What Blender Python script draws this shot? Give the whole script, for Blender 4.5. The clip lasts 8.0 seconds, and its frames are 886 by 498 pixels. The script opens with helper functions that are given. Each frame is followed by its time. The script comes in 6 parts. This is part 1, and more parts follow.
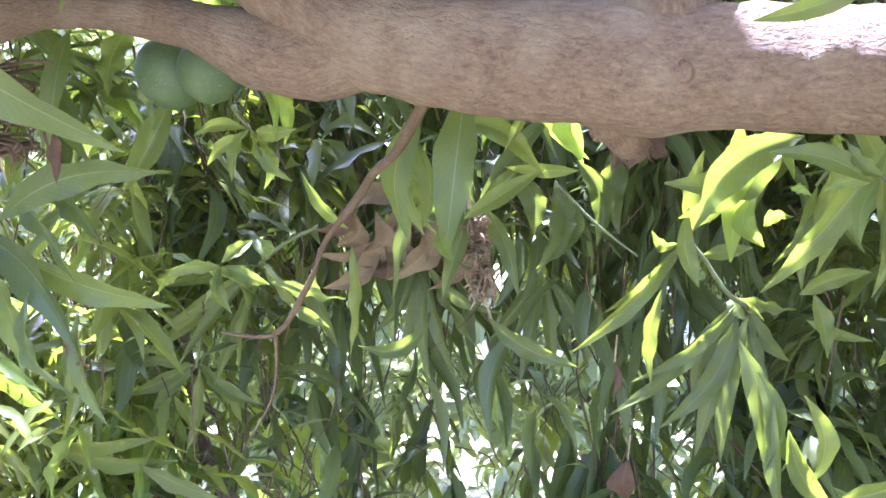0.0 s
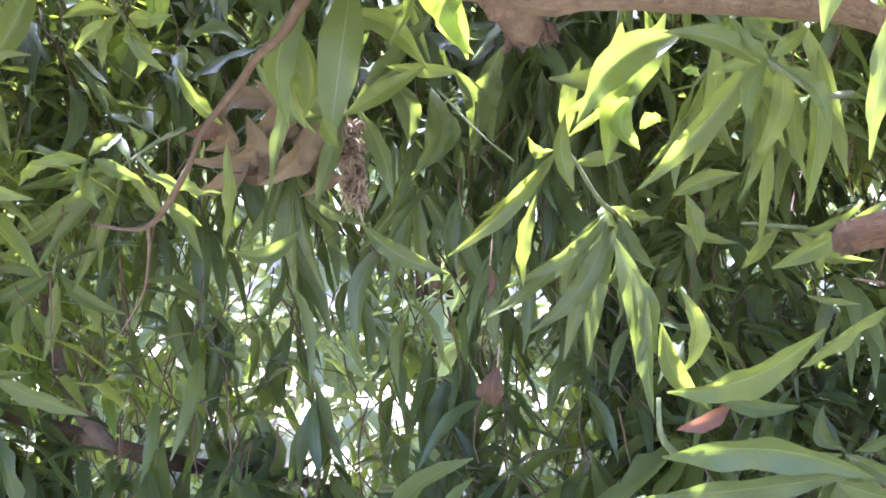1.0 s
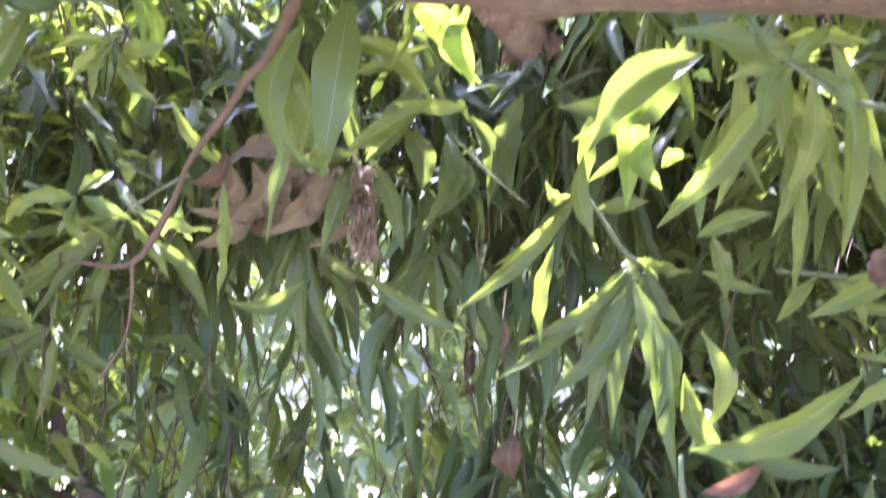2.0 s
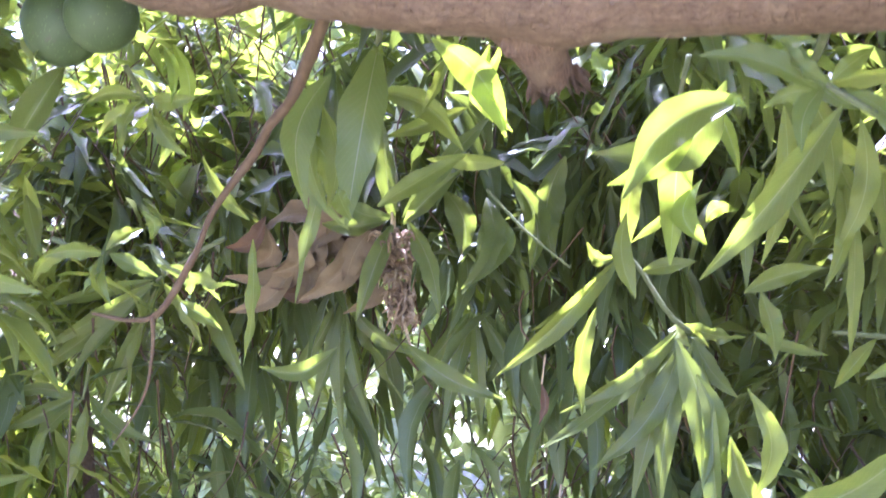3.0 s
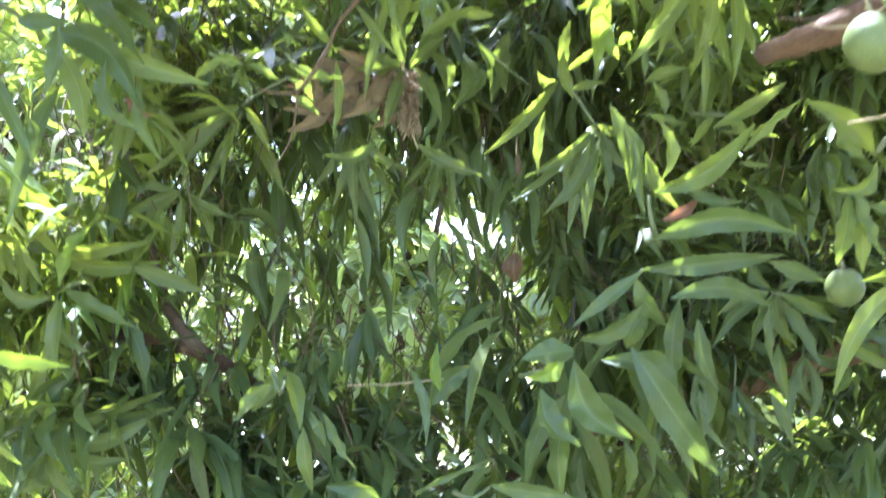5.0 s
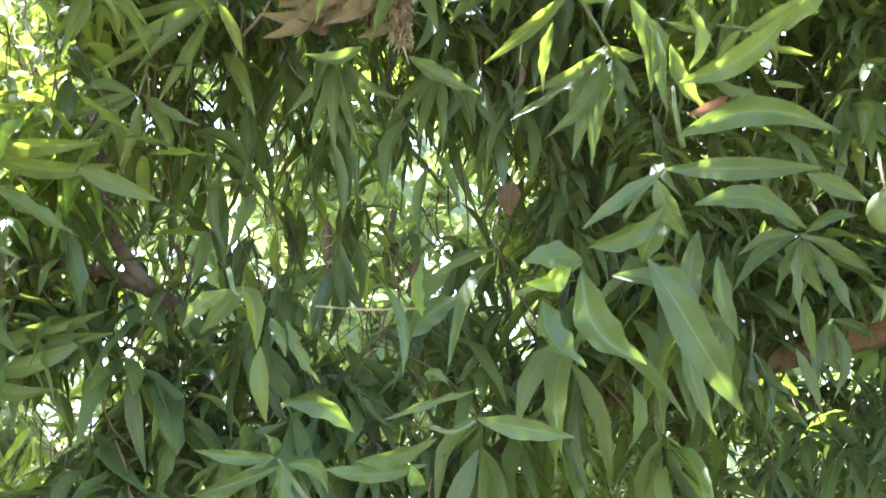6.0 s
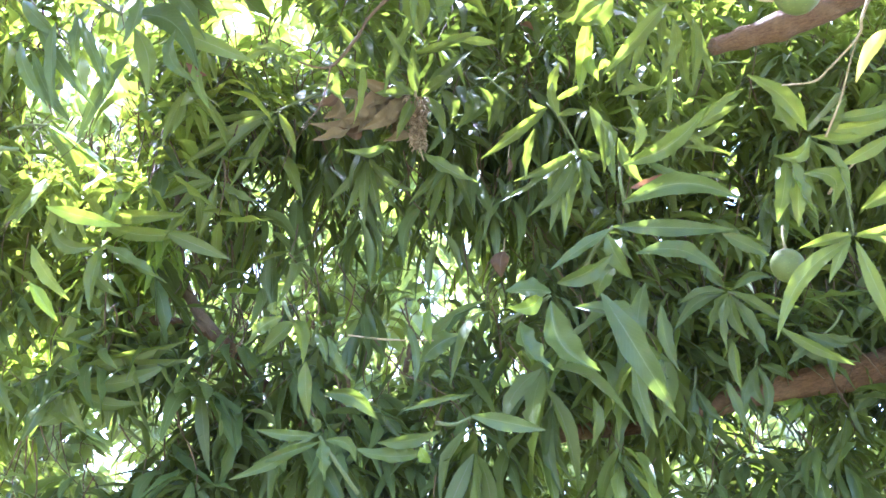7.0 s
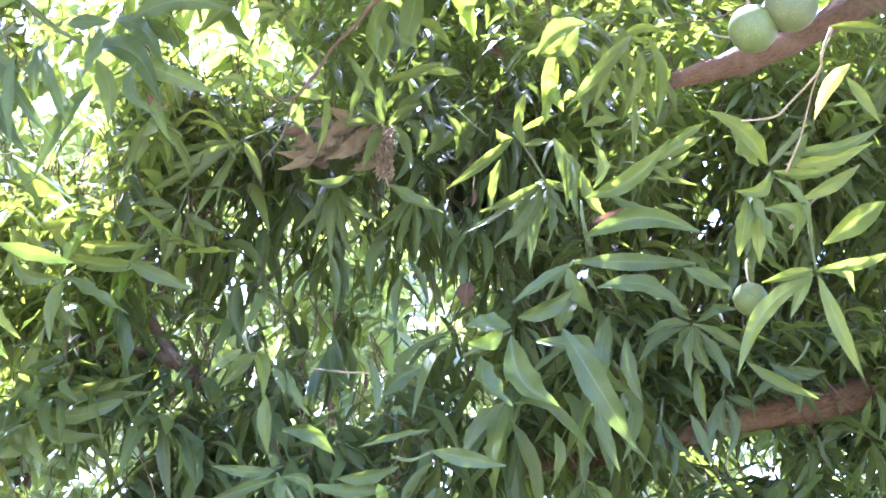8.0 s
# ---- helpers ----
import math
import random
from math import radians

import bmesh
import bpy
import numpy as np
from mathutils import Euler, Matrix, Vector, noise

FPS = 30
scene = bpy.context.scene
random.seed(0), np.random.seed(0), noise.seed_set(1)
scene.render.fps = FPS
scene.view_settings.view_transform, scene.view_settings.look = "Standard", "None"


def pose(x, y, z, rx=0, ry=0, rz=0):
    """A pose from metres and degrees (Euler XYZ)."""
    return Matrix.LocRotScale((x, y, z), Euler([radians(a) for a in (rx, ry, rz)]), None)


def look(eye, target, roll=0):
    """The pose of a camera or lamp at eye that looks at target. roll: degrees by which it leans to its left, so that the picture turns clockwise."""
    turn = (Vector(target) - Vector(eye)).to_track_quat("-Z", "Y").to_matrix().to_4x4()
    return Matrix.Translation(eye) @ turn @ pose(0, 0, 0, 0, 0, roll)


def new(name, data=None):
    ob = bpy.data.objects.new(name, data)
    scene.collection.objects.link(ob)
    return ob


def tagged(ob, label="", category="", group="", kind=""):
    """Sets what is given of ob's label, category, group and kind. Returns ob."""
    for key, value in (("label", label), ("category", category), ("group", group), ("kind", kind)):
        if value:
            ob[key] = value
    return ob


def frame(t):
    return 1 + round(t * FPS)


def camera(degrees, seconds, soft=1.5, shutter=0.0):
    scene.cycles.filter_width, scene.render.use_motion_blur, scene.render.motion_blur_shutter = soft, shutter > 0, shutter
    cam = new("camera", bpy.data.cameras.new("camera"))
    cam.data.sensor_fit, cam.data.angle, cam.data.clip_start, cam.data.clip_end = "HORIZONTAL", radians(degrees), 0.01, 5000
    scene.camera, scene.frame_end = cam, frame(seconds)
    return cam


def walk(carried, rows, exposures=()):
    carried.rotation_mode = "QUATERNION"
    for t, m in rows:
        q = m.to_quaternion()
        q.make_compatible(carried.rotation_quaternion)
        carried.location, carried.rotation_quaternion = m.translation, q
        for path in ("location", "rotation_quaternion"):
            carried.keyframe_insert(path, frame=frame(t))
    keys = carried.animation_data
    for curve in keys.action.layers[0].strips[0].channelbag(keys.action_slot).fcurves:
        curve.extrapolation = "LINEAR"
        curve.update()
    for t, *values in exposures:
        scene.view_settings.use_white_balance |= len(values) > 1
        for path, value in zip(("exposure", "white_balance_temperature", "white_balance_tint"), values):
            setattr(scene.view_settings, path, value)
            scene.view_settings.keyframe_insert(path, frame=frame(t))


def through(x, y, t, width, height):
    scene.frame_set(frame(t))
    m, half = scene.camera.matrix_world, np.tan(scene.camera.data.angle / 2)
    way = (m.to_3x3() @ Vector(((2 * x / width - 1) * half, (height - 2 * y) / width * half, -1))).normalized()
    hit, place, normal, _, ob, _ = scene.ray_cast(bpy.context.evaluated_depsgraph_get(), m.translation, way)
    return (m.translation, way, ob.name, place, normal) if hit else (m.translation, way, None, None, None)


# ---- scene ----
cam = camera(42, 8.0, soft=1.5, shutter=0.5)
PATH = [
    (0, (0.120, -1.388, 2.787), (-0.254, 0.564, 2.562), -3.1),
    (0.5, (0.088, -1.383, 2.777), (-0.177, 0.584, 2.533), -2.4),
    (0.7, (0.079, -1.387, 2.749), (-0.090, 0.579, 2.430), -1.9),
    (1, (0.065, -1.394, 2.707), (-0.032, 0.581, 2.408), -1.1),
    (1.2, (0.055, -1.379, 2.681), (-0.021, 0.598, 2.391), -1.3),
    (1.5, (0.040, -1.357, 2.643), (-0.010, 0.627, 2.392), -1.7),
    (1.8, (0.090, -1.321, 2.626), (-0.061, 0.662, 2.432), -1.2),
    (1.9, (0.106, -1.309, 2.621), (-0.070, 0.675, 2.454), -1.0),
    (2, (0.123, -1.297, 2.615), (-0.077, 0.690, 2.509), -0.8),
    (2.1, (0.125, -1.296, 2.648), (-0.063, 0.692, 2.557), -1.1),
    (2.2, (0.127, -1.296, 2.681), (-0.052, 0.695, 2.620), -1.5),
    (3.3, (0.191, -1.223, 2.521), (-0.164, 0.743, 2.614), -0.3),
    (3.5, (0.217, -1.438, 2.520), (-0.116, 0.533, 2.585), -0.4),
    (3.7, (0.238, -1.817, 2.428), (-0.026, 0.161, 2.559), 1.4),
    (4, (0.022, -2.139, 2.381), (0.004, -0.146, 2.543), 0.3),
    (4.2, (-0.062, -2.174, 2.325), (-0.028, -0.183, 2.513), 0.2),
    (4.5, (-0.265, -2.155, 2.242), (-0.084, -0.170, 2.404), -0.7),
    (5, (-0.217, -2.028, 2.091), (-0.105, -0.038, 2.258), -2.1),
    (5.2, (-0.244, -1.949, 2.008), (-0.118, 0.031, 2.260), -1.4),
    (6.3, (-0.230, -1.618, 1.726), (-0.075, 0.327, 2.164), 1.2),
    (6.5, (-0.179, -1.573, 1.688), (-0.082, 0.354, 2.215), 1.5),
    (6.7, (-0.292, -1.818, 1.468), (-0.106, 0.064, 2.116), 2.2),
    (7, (-0.253, -2.194, 1.379), (-0.121, -0.317, 2.057), 1.6),
    (7.5, (-0.168, -2.215, 1.426), (-0.066, -0.332, 2.094), 2.2),
    (8, (-0.181, -2.205, 1.431), (-0.046, -0.334, 2.124), 1.7),
]
walk(cam, [(t, look(eye, target, roll)) for t, eye, target, roll in PATH],
     exposures=[(0.0, 4.26, 4640, 44), (1.0, 4.26, 4690, 48), (2.2, 4.36, 4660, 54), (3.5, 4.26, 4610, 50), (4.0, 4.11, 4590, 27), (4.3, 4.11, 4590, 25), (6.5, 4.21, 4940, 21), (7.0, 4.31, 4590, 30), (8.0, 4.38, 4520, 42)])

# ---- daylight: noon sun almost overhead ----
SUN = Vector((-0.12, 0.28, 0.95)).normalized()
world = bpy.data.worlds.new("daylight")
scene.world = world
world.use_nodes = True
wn, wl = world.node_tree.nodes, world.node_tree.links
sky = wn.new("ShaderNodeTexSky")
sky.sky_type, sky.sun_disc = "NISHITA", False
sky.sun_elevation = math.asin(SUN.z)
sky.sun_rotation = math.atan2(SUN.x, SUN.y)
sky.air_density, sky.dust_density = 1.1, 5.0
wn["Background"].inputs["Strength"].default_value = 0.15
wl.new(sky.outputs["Color"], wn["Background"].inputs["Color"])
sun = new("sun", bpy.data.lights.new("sun", "SUN"))
sun.data.energy, sun.data.angle, sun.data.color = 3.6, radians(0.55), (1.0, 0.95, 0.86)
sun.matrix_basis = look(SUN * 30, (0, 0, 0))

# ---- materials ----
def node_material(name):
    m = bpy.data.materials.new(name)
    m.use_nodes = True
    nt = m.node_tree
    return m, nt.nodes, nt.links, nt.nodes["Principled BSDF"], nt.nodes["Material Output"]


def mixed(nodes, links, fac, a, b, blend="MIX"):
    n = nodes.new("ShaderNodeMix")
    n.data_type, n.blend_type = "RGBA", blend
    for socket, value in ((n.inputs[0], fac), (n.inputs[6], a), (n.inputs[7], b)):
        if isinstance(value, (int, float)):
            socket.default_value = value
        elif isinstance(value, tuple):
            socket.default_value = (*value, 1)
        else:
            links.new(value, socket)
    return n.outputs[2]


def calc(nodes, links, op, a, b=0.0, c=0.0, clamp=False):
    n = nodes.new("ShaderNodeMath")
    n.operation, n.use_clamp = op, clamp
    for socket, value in zip(n.inputs, (a, b, c)):
        if isinstance(value, (int, float)):
            socket.default_value = value
        else:
            links.new(value, socket)
    return n.outputs[0]


def ramp(nodes, links, fac, lo, hi):
    n = nodes.new("ShaderNodeMapRange")
    n.inputs["From Min"].default_value, n.inputs["From Max"].default_value = lo, hi
    links.new(fac, n.inputs["Value"])
    return n.outputs["Result"]


def noise_of(nodes, links, vector, scale, detail=3.0, rough=0.55):
    n = nodes.new("ShaderNodeTexNoise")
    n.inputs["Scale"].default_value, n.inputs["Detail"].default_value, n.inputs["Roughness"].default_value = scale, detail, rough
    if vector is not None:
        links.new(vector, n.inputs["Vector"])
    return n.outputs["Fac"]


def leaf_material(name, dark, light, rib, glow, through=0.35, rough=0.42, spots=0.0, spot=(0.12, 0.07, 0.03), gloss=0.32):
    """A leaf blade: pale midrib and side veins, mottling, a waxy gloss, and light passing through."""
    m, N, L, bsdf, out = node_material(name)
    uv = N.new("ShaderNodeTexCoord").outputs["UV"]
    sep = N.new("ShaderNodeSeparateXYZ")
    L.new(uv, sep.inputs[0])
    u, v = sep.outputs[0], sep.outputs[1]
    rnd = calc(N, L, "FRACT", calc(N, L, "ADD", N.new("ShaderNodeObjectInfo").outputs["Random"],
                                   N.new("ShaderNodeNewGeometry").outputs["Random Per Island"]))
    pos = N.new("ShaderNodeNewGeometry").outputs["Position"]
    mott = noise_of(N, L, pos, 22.0, 4.0)
    fine = noise_of(N, L, pos, 160.0, 3.0)
    base = mixed(N, L, rnd, dark, light)
    base = mixed(N, L, ramp(N, L, mott, 0.35, 0.75), base, light)
    base = mixed(N, L, calc(N, L, "MULTIPLY", ramp(N, L, fine, 0.3, 0.8), 0.35), base, dark)
    side = calc(N, L, "ABSOLUTE", calc(N, L, "SUBTRACT", u, 0.5))
    midrib = ramp(N, L, side, 0.022, 0.006)
    wave = calc(N, L, "SINE", calc(N, L, "MULTIPLY", calc(N, L, "SUBTRACT", v, calc(N, L, "MULTIPLY", side, 0.35)), 120.0))
    veins = calc(N, L, "MULTIPLY", ramp(N, L, wave, 0.80, 1.0), 0.10)
    colour = mixed(N, L, veins, base, rib)
    colour = mixed(N, L, calc(N, L, "MULTIPLY", midrib, 0.6), colour, rib)
    if spots:
        worn = ramp(N, L, noise_of(N, L, pos, 45.0, 5.0, 0.65), 0.62 - 0.12 * spots, 0.7)
        colour = mixed(N, L, calc(N, L, "MULTIPLY", worn, spots), colour, spot)
    L.new(colour, bsdf.inputs["Base Color"])
    bsdf.inputs["Specular IOR Level"].default_value = gloss
    L.new(calc(N, L, "ADD", calc(N, L, "MULTIPLY", fine, 0.25), rough - 0.12), bsdf.inputs["Roughness"])
    bump = N.new("ShaderNodeBump")
    bump.inputs["Strength"].default_value, bump.inputs["Distance"].default_value = 0.35, 0.002
    L.new(calc(N, L, "ADD", calc(N, L, "MULTIPLY", wave, 0.035), mott), bump.inputs["Height"])
    L.new(bump.outputs[0], bsdf.inputs["Normal"])
    lit = N.new("ShaderNodeBsdfTranslucent")
    L.new(mixed(N, L, calc(N, L, "MULTIPLY", midrib, 0.5), mixed(N, L, mott, glow, tuple(0.75 * c for c in glow)), rib), lit.inputs["Color"])
    both = N.new("ShaderNodeMixShader")
    both.inputs[0].default_value = through
    L.new(bsdf.outputs[0], both.inputs[1])
    L.new(lit.outputs[0], both.inputs[2])
    L.new(both.outputs[0], out.inputs["Surface"])
    return m


LEAF = {
    "mature": leaf_material("leaf_mature", (0.046, 0.063, 0.014), (0.092, 0.108, 0.024), (0.24, 0.25, 0.10), (0.30, 0.38, 0.022), 0.34, 0.39, 0.3, gloss=0.20),
    # the mature leaf brightened, painting in light on nearer and sunnier shoots
    "brightened": leaf_material("leaf_brightened", (0.056, 0.076, 0.013), (0.108, 0.126, 0.023), (0.30, 0.31, 0.08), (0.36, 0.43, 0.020), 0.37, 0.37, 0.4, gloss=0.22),
    # yellower and brighter again, painting in sun that shines through the blade
    "backlit": leaf_material("leaf_backlit", (0.074, 0.118, 0.014), (0.120, 0.162, 0.022), (0.32, 0.38, 0.12), (0.40, 0.50, 0.015), 0.48, 0.40),
    # deep: the mature leaf darkened, painting in shade of the inner and lower shoots
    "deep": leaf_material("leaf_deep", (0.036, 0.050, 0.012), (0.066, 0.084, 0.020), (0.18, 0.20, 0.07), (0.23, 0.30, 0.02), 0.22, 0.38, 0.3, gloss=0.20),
    "rust": leaf_material("leaf_rust", (0.100, 0.046, 0.018), (0.155, 0.070, 0.028), (0.26, 0.15, 0.07), (0.30, 0.13, 0.04), 0.3, 0.6, 0.4),
    "sere": leaf_material("leaf_sere", (0.40, 0.40, 0.04), (0.45, 0.33, 0.12), (0.50, 0.42, 0.20), (0.80, 0.70, 0.05), 0.4, 0.55, 0.7, (0.26, 0.17, 0.10)),
    "dead": leaf_material("leaf_dead", (0.070, 0.046, 0.016), (0.150, 0.108, 0.042), (0.17, 0.13, 0.06), (0.18, 0.11, 0.05), 0.12, 0.75, 0.5),
    "brown": leaf_material("leaf_brown", (0.042, 0.024, 0.008), (0.088, 0.048, 0.017), (0.13, 0.09, 0.05), (0.16, 0.08, 0.03), 0.15, 0.7, 0.4),
    "far": leaf_material("leaf_far", (0.075, 0.098, 0.028), (0.135, 0.155, 0.055), (0.24, 0.25, 0.12), (0.38, 0.45, 0.07), 0.45, 0.45),
}


def bark_material(name, deep, ridge, fleck, scale=1.0, bumpy=0.6):
    m, N, L, bsdf, out = node_material(name)
    tc = N.new("ShaderNodeTexCoord")
    stretch = N.new("ShaderNodeMapping")
    stretch.inputs["Scale"].default_value = (48.0, 46.0, 1.0)
    L.new(tc.outputs["UV"], stretch.inputs["Vector"])
    along = noise_of(N, L, stretch.outputs[0], 1.3 * scale, 6.0, 0.65)
    pos = N.new("ShaderNodeNewGeometry").outputs["Position"]
    blotch = noise_of(N, L, pos, 14.0 * scale, 4.0)
    grit = noise_of(N, L, pos, 190.0 * scale, 4.0, 0.6)
    scales = N.new("ShaderNodeTexVoronoi")
    scales.feature = "DISTANCE_TO_EDGE"
    scales.inputs["Scale"].default_value = 1.0
    warp = N.new("ShaderNodeMapping")
    warp.inputs["Scale"].default_value = (44.0, 36.0, 1.0)
    L.new(tc.outputs["UV"], warp.inputs["Vector"])
    bent = N.new("ShaderNodeVectorMath")
    bent.operation = "ADD"
    L.new(warp.outputs[0], bent.inputs[0])
    L.new(calc(N, L, "MULTIPLY", blotch, 9.0), bent.inputs[1])
    L.new(bent.outputs[0], scales.inputs["Vector"])
    crack = ramp(N, L, scales.outputs["Distance"], 0.0, 0.16)
    colour = mixed(N, L, ramp(N, L, calc(N, L, "ADD", calc(N, L, "MULTIPLY", along, 0.62), calc(N, L, "MULTIPLY", grit, 0.38)), 0.38, 0.62), deep, ridge)
    colour = mixed(N, L, calc(N, L, "MULTIPLY", calc(N, L, "SUBTRACT", 1.0, crack), 0.30), colour, deep)
    colour = mixed(N, L, calc(N, L, "MULTIPLY", ramp(N, L, blotch, 0.5, 0.75), 0.6), colour, fleck)
    colour = mixed(N, L, calc(N, L, "MULTIPLY", ramp(N, L, grit, 0.45, 0.75), 0.22), colour, deep)
    L.new(colour, bsdf.inputs["Base Color"])
    bsdf.inputs["Roughness"].default_value = 0.82
    bsdf.inputs["Specular IOR Level"].default_value = 0.25
    bump = N.new("ShaderNodeBump")
    bump.inputs["Strength"].default_value, bump.inputs["Distance"].default_value = bumpy, 0.006
    L.new(calc(N, L, "ADD", calc(N, L, "ADD", calc(N, L, "MULTIPLY", along, 1.0), calc(N, L, "MULTIPLY", crack, 0.12)), calc(N, L, "MULTIPLY", grit, 0.3)), bump.inputs["Height"])
    L.new(bump.outputs[0], bsdf.inputs["Normal"])
    return m


BARK = bark_material("bark", (0.084, 0.0511, 0.0238), (0.175, 0.1176, 0.0574), (0.217, 0.1652, 0.091), bumpy=1.0)
RED_BARK = bark_material("red_bark", (0.068, 0.036, 0.0128), (0.172, 0.096, 0.0352), (0.2, 0.1376, 0.0624), bumpy=1.0)
FRUIT_STALK = bark_material("fruit_stalk", (0.15, 0.125, 0.045), (0.26, 0.22, 0.085), (0.31, 0.26, 0.13), 3.0, 0.2)
RAW_WOOD = bark_material("broken_wood", (0.070, 0.040, 0.018), (0.18, 0.112, 0.052), (0.25, 0.18, 0.095), 2.0, 0.9)
TWIG = bark_material("twig_bark", (0.050, 0.031, 0.012), (0.108, 0.068, 0.027), (0.14, 0.097, 0.044), 3.0, 0.3)
GREEN_TWIG = bark_material("green_twig", (0.065, 0.078, 0.024), (0.12, 0.135, 0.045), (0.17, 0.155, 0.075), 3.0, 0.2)
DRY = bark_material("dried_stalk", (0.20, 0.14, 0.062), (0.50, 0.39, 0.20), (0.62, 0.51, 0.30), 3.0, 0.6)

WITHERED = bark_material("withered_stalk", (0.10, 0.062, 0.026), (0.33, 0.235, 0.115), (0.58, 0.47, 0.29), 3.0, 0.6)


def mango_skin(name, dark, light):
    m, N, L, bsdf, out = node_material(name)
    pos = N.new("ShaderNodeTexCoord").outputs["Object"]
    cloud = noise_of(N, L, pos, 22.0, 4.0)
    dots = N.new("ShaderNodeTexVoronoi")
    dots.inputs["Scale"].default_value = 210.0
    L.new(pos, dots.inputs["Vector"])
    colour = mixed(N, L, ramp(N, L, cloud, 0.3, 0.7), dark, light)
    colour = mixed(N, L, calc(N, L, "MULTIPLY", ramp(N, L, dots.outputs["Distance"], 0.22, 0.08), 0.5), colour, tuple(2.4 * c for c in light))
    scab = ramp(N, L, noise_of(N, L, pos, 62.0, 5.0, 0.7), 0.60, 0.66)
    colour = mixed(N, L, calc(N, L, "MULTIPLY", scab, 0.7), colour, (0.06, 0.06, 0.03))
    L.new(colour, bsdf.inputs["Base Color"])
    bsdf.inputs["Roughness"].default_value = 0.55
    bsdf.inputs["Specular IOR Level"].default_value = 0.3
    bsdf.inputs["Subsurface Weight"].default_value = 0.08
    bsdf.inputs["Subsurface Radius"].default_value = (0.004, 0.006, 0.002)
    bump = N.new("ShaderNodeBump")
    bump.inputs["Strength"].default_value, bump.inputs["Distance"].default_value = 0.15, 0.001
    L.new(dots.outputs["Distance"], bump.inputs["Height"])
    L.new(bump.outputs[0], bsdf.inputs["Normal"])
    return m


MANGO = mango_skin("mango_skin", (0.072, 0.086, 0.015), (0.104, 0.118, 0.023))
GREY_MANGO = mango_skin("mango_skin_grey", (0.066, 0.074, 0.017), (0.096, 0.102, 0.027))
# same skin painted darker, for the two fruits that hang in shade
SHADED_MANGO = mango_skin("mango_skin_shaded", (0.040, 0.060, 0.014), (0.058, 0.082, 0.021))


def ground_material():
    m, N, L, bsdf, out = node_material("dry_ground")
    pos = N.new("ShaderNodeNewGeometry").outputs["Position"]
    wide = noise_of(N, L, pos, 0.55, 5.0, 0.6)
    small = noise_of(N, L, pos, 9.0, 5.0, 0.65)
    colour = mixed(N, L, ramp(N, L, wide, 0.4, 0.62), (0.22, 0.18, 0.10), (0.085, 0.115, 0.032))
    colour = mixed(N, L, calc(N, L, "MULTIPLY", ramp(N, L, small, 0.35, 0.7), 0.6), colour, (0.15, 0.14, 0.06))
    L.new(colour, bsdf.inputs["Base Color"])
    bsdf.inputs["Roughness"].default_value = 0.95
    bump = N.new("ShaderNodeBump")
    bump.inputs["Strength"].default_value, bump.inputs["Distance"].default_value = 0.8, 0.05
    L.new(small, bump.inputs["Height"])
    L.new(bump.outputs[0], bsdf.inputs["Normal"])
    return m


GROUND = ground_material()

# ---- builders ----
def part(name, mesh, parent, material=None, label="", kind=""):
    ob = new(name, mesh)
    if material:
        mesh.materials.clear()
        mesh.materials.append(material)
    ob.parent = parent
    return tagged(ob, label, kind=kind)


def smooth(mesh):
    mesh.polygons.foreach_set("use_smooth", [True] * len(mesh.polygons))
    return mesh


def spline(points, n):
    """A smooth run of n points through the given ones (Catmull-Rom)."""
    p = np.array(points, float)
    if len(p) == 2:
        return p[0] + (p[1] - p[0]) * np.linspace(0, 1, n)[:, None]
    p = np.vstack([2 * p[0] - p[1], p, 2 * p[-1] - p[-2]])
    s = np.linspace(0, len(p) - 3 - 1e-6, n)
    k, f = s.astype(int), (s - s.astype(int))[:, None]
    a, b, c, d = p[k], p[k + 1], p[k + 2], p[k + 3]
    return 0.5 * (2 * b + (c - a) * f + (2 * a - 5 * b + 4 * c - d) * f**2 + (3 * b - a - 3 * c + d) * f**3)


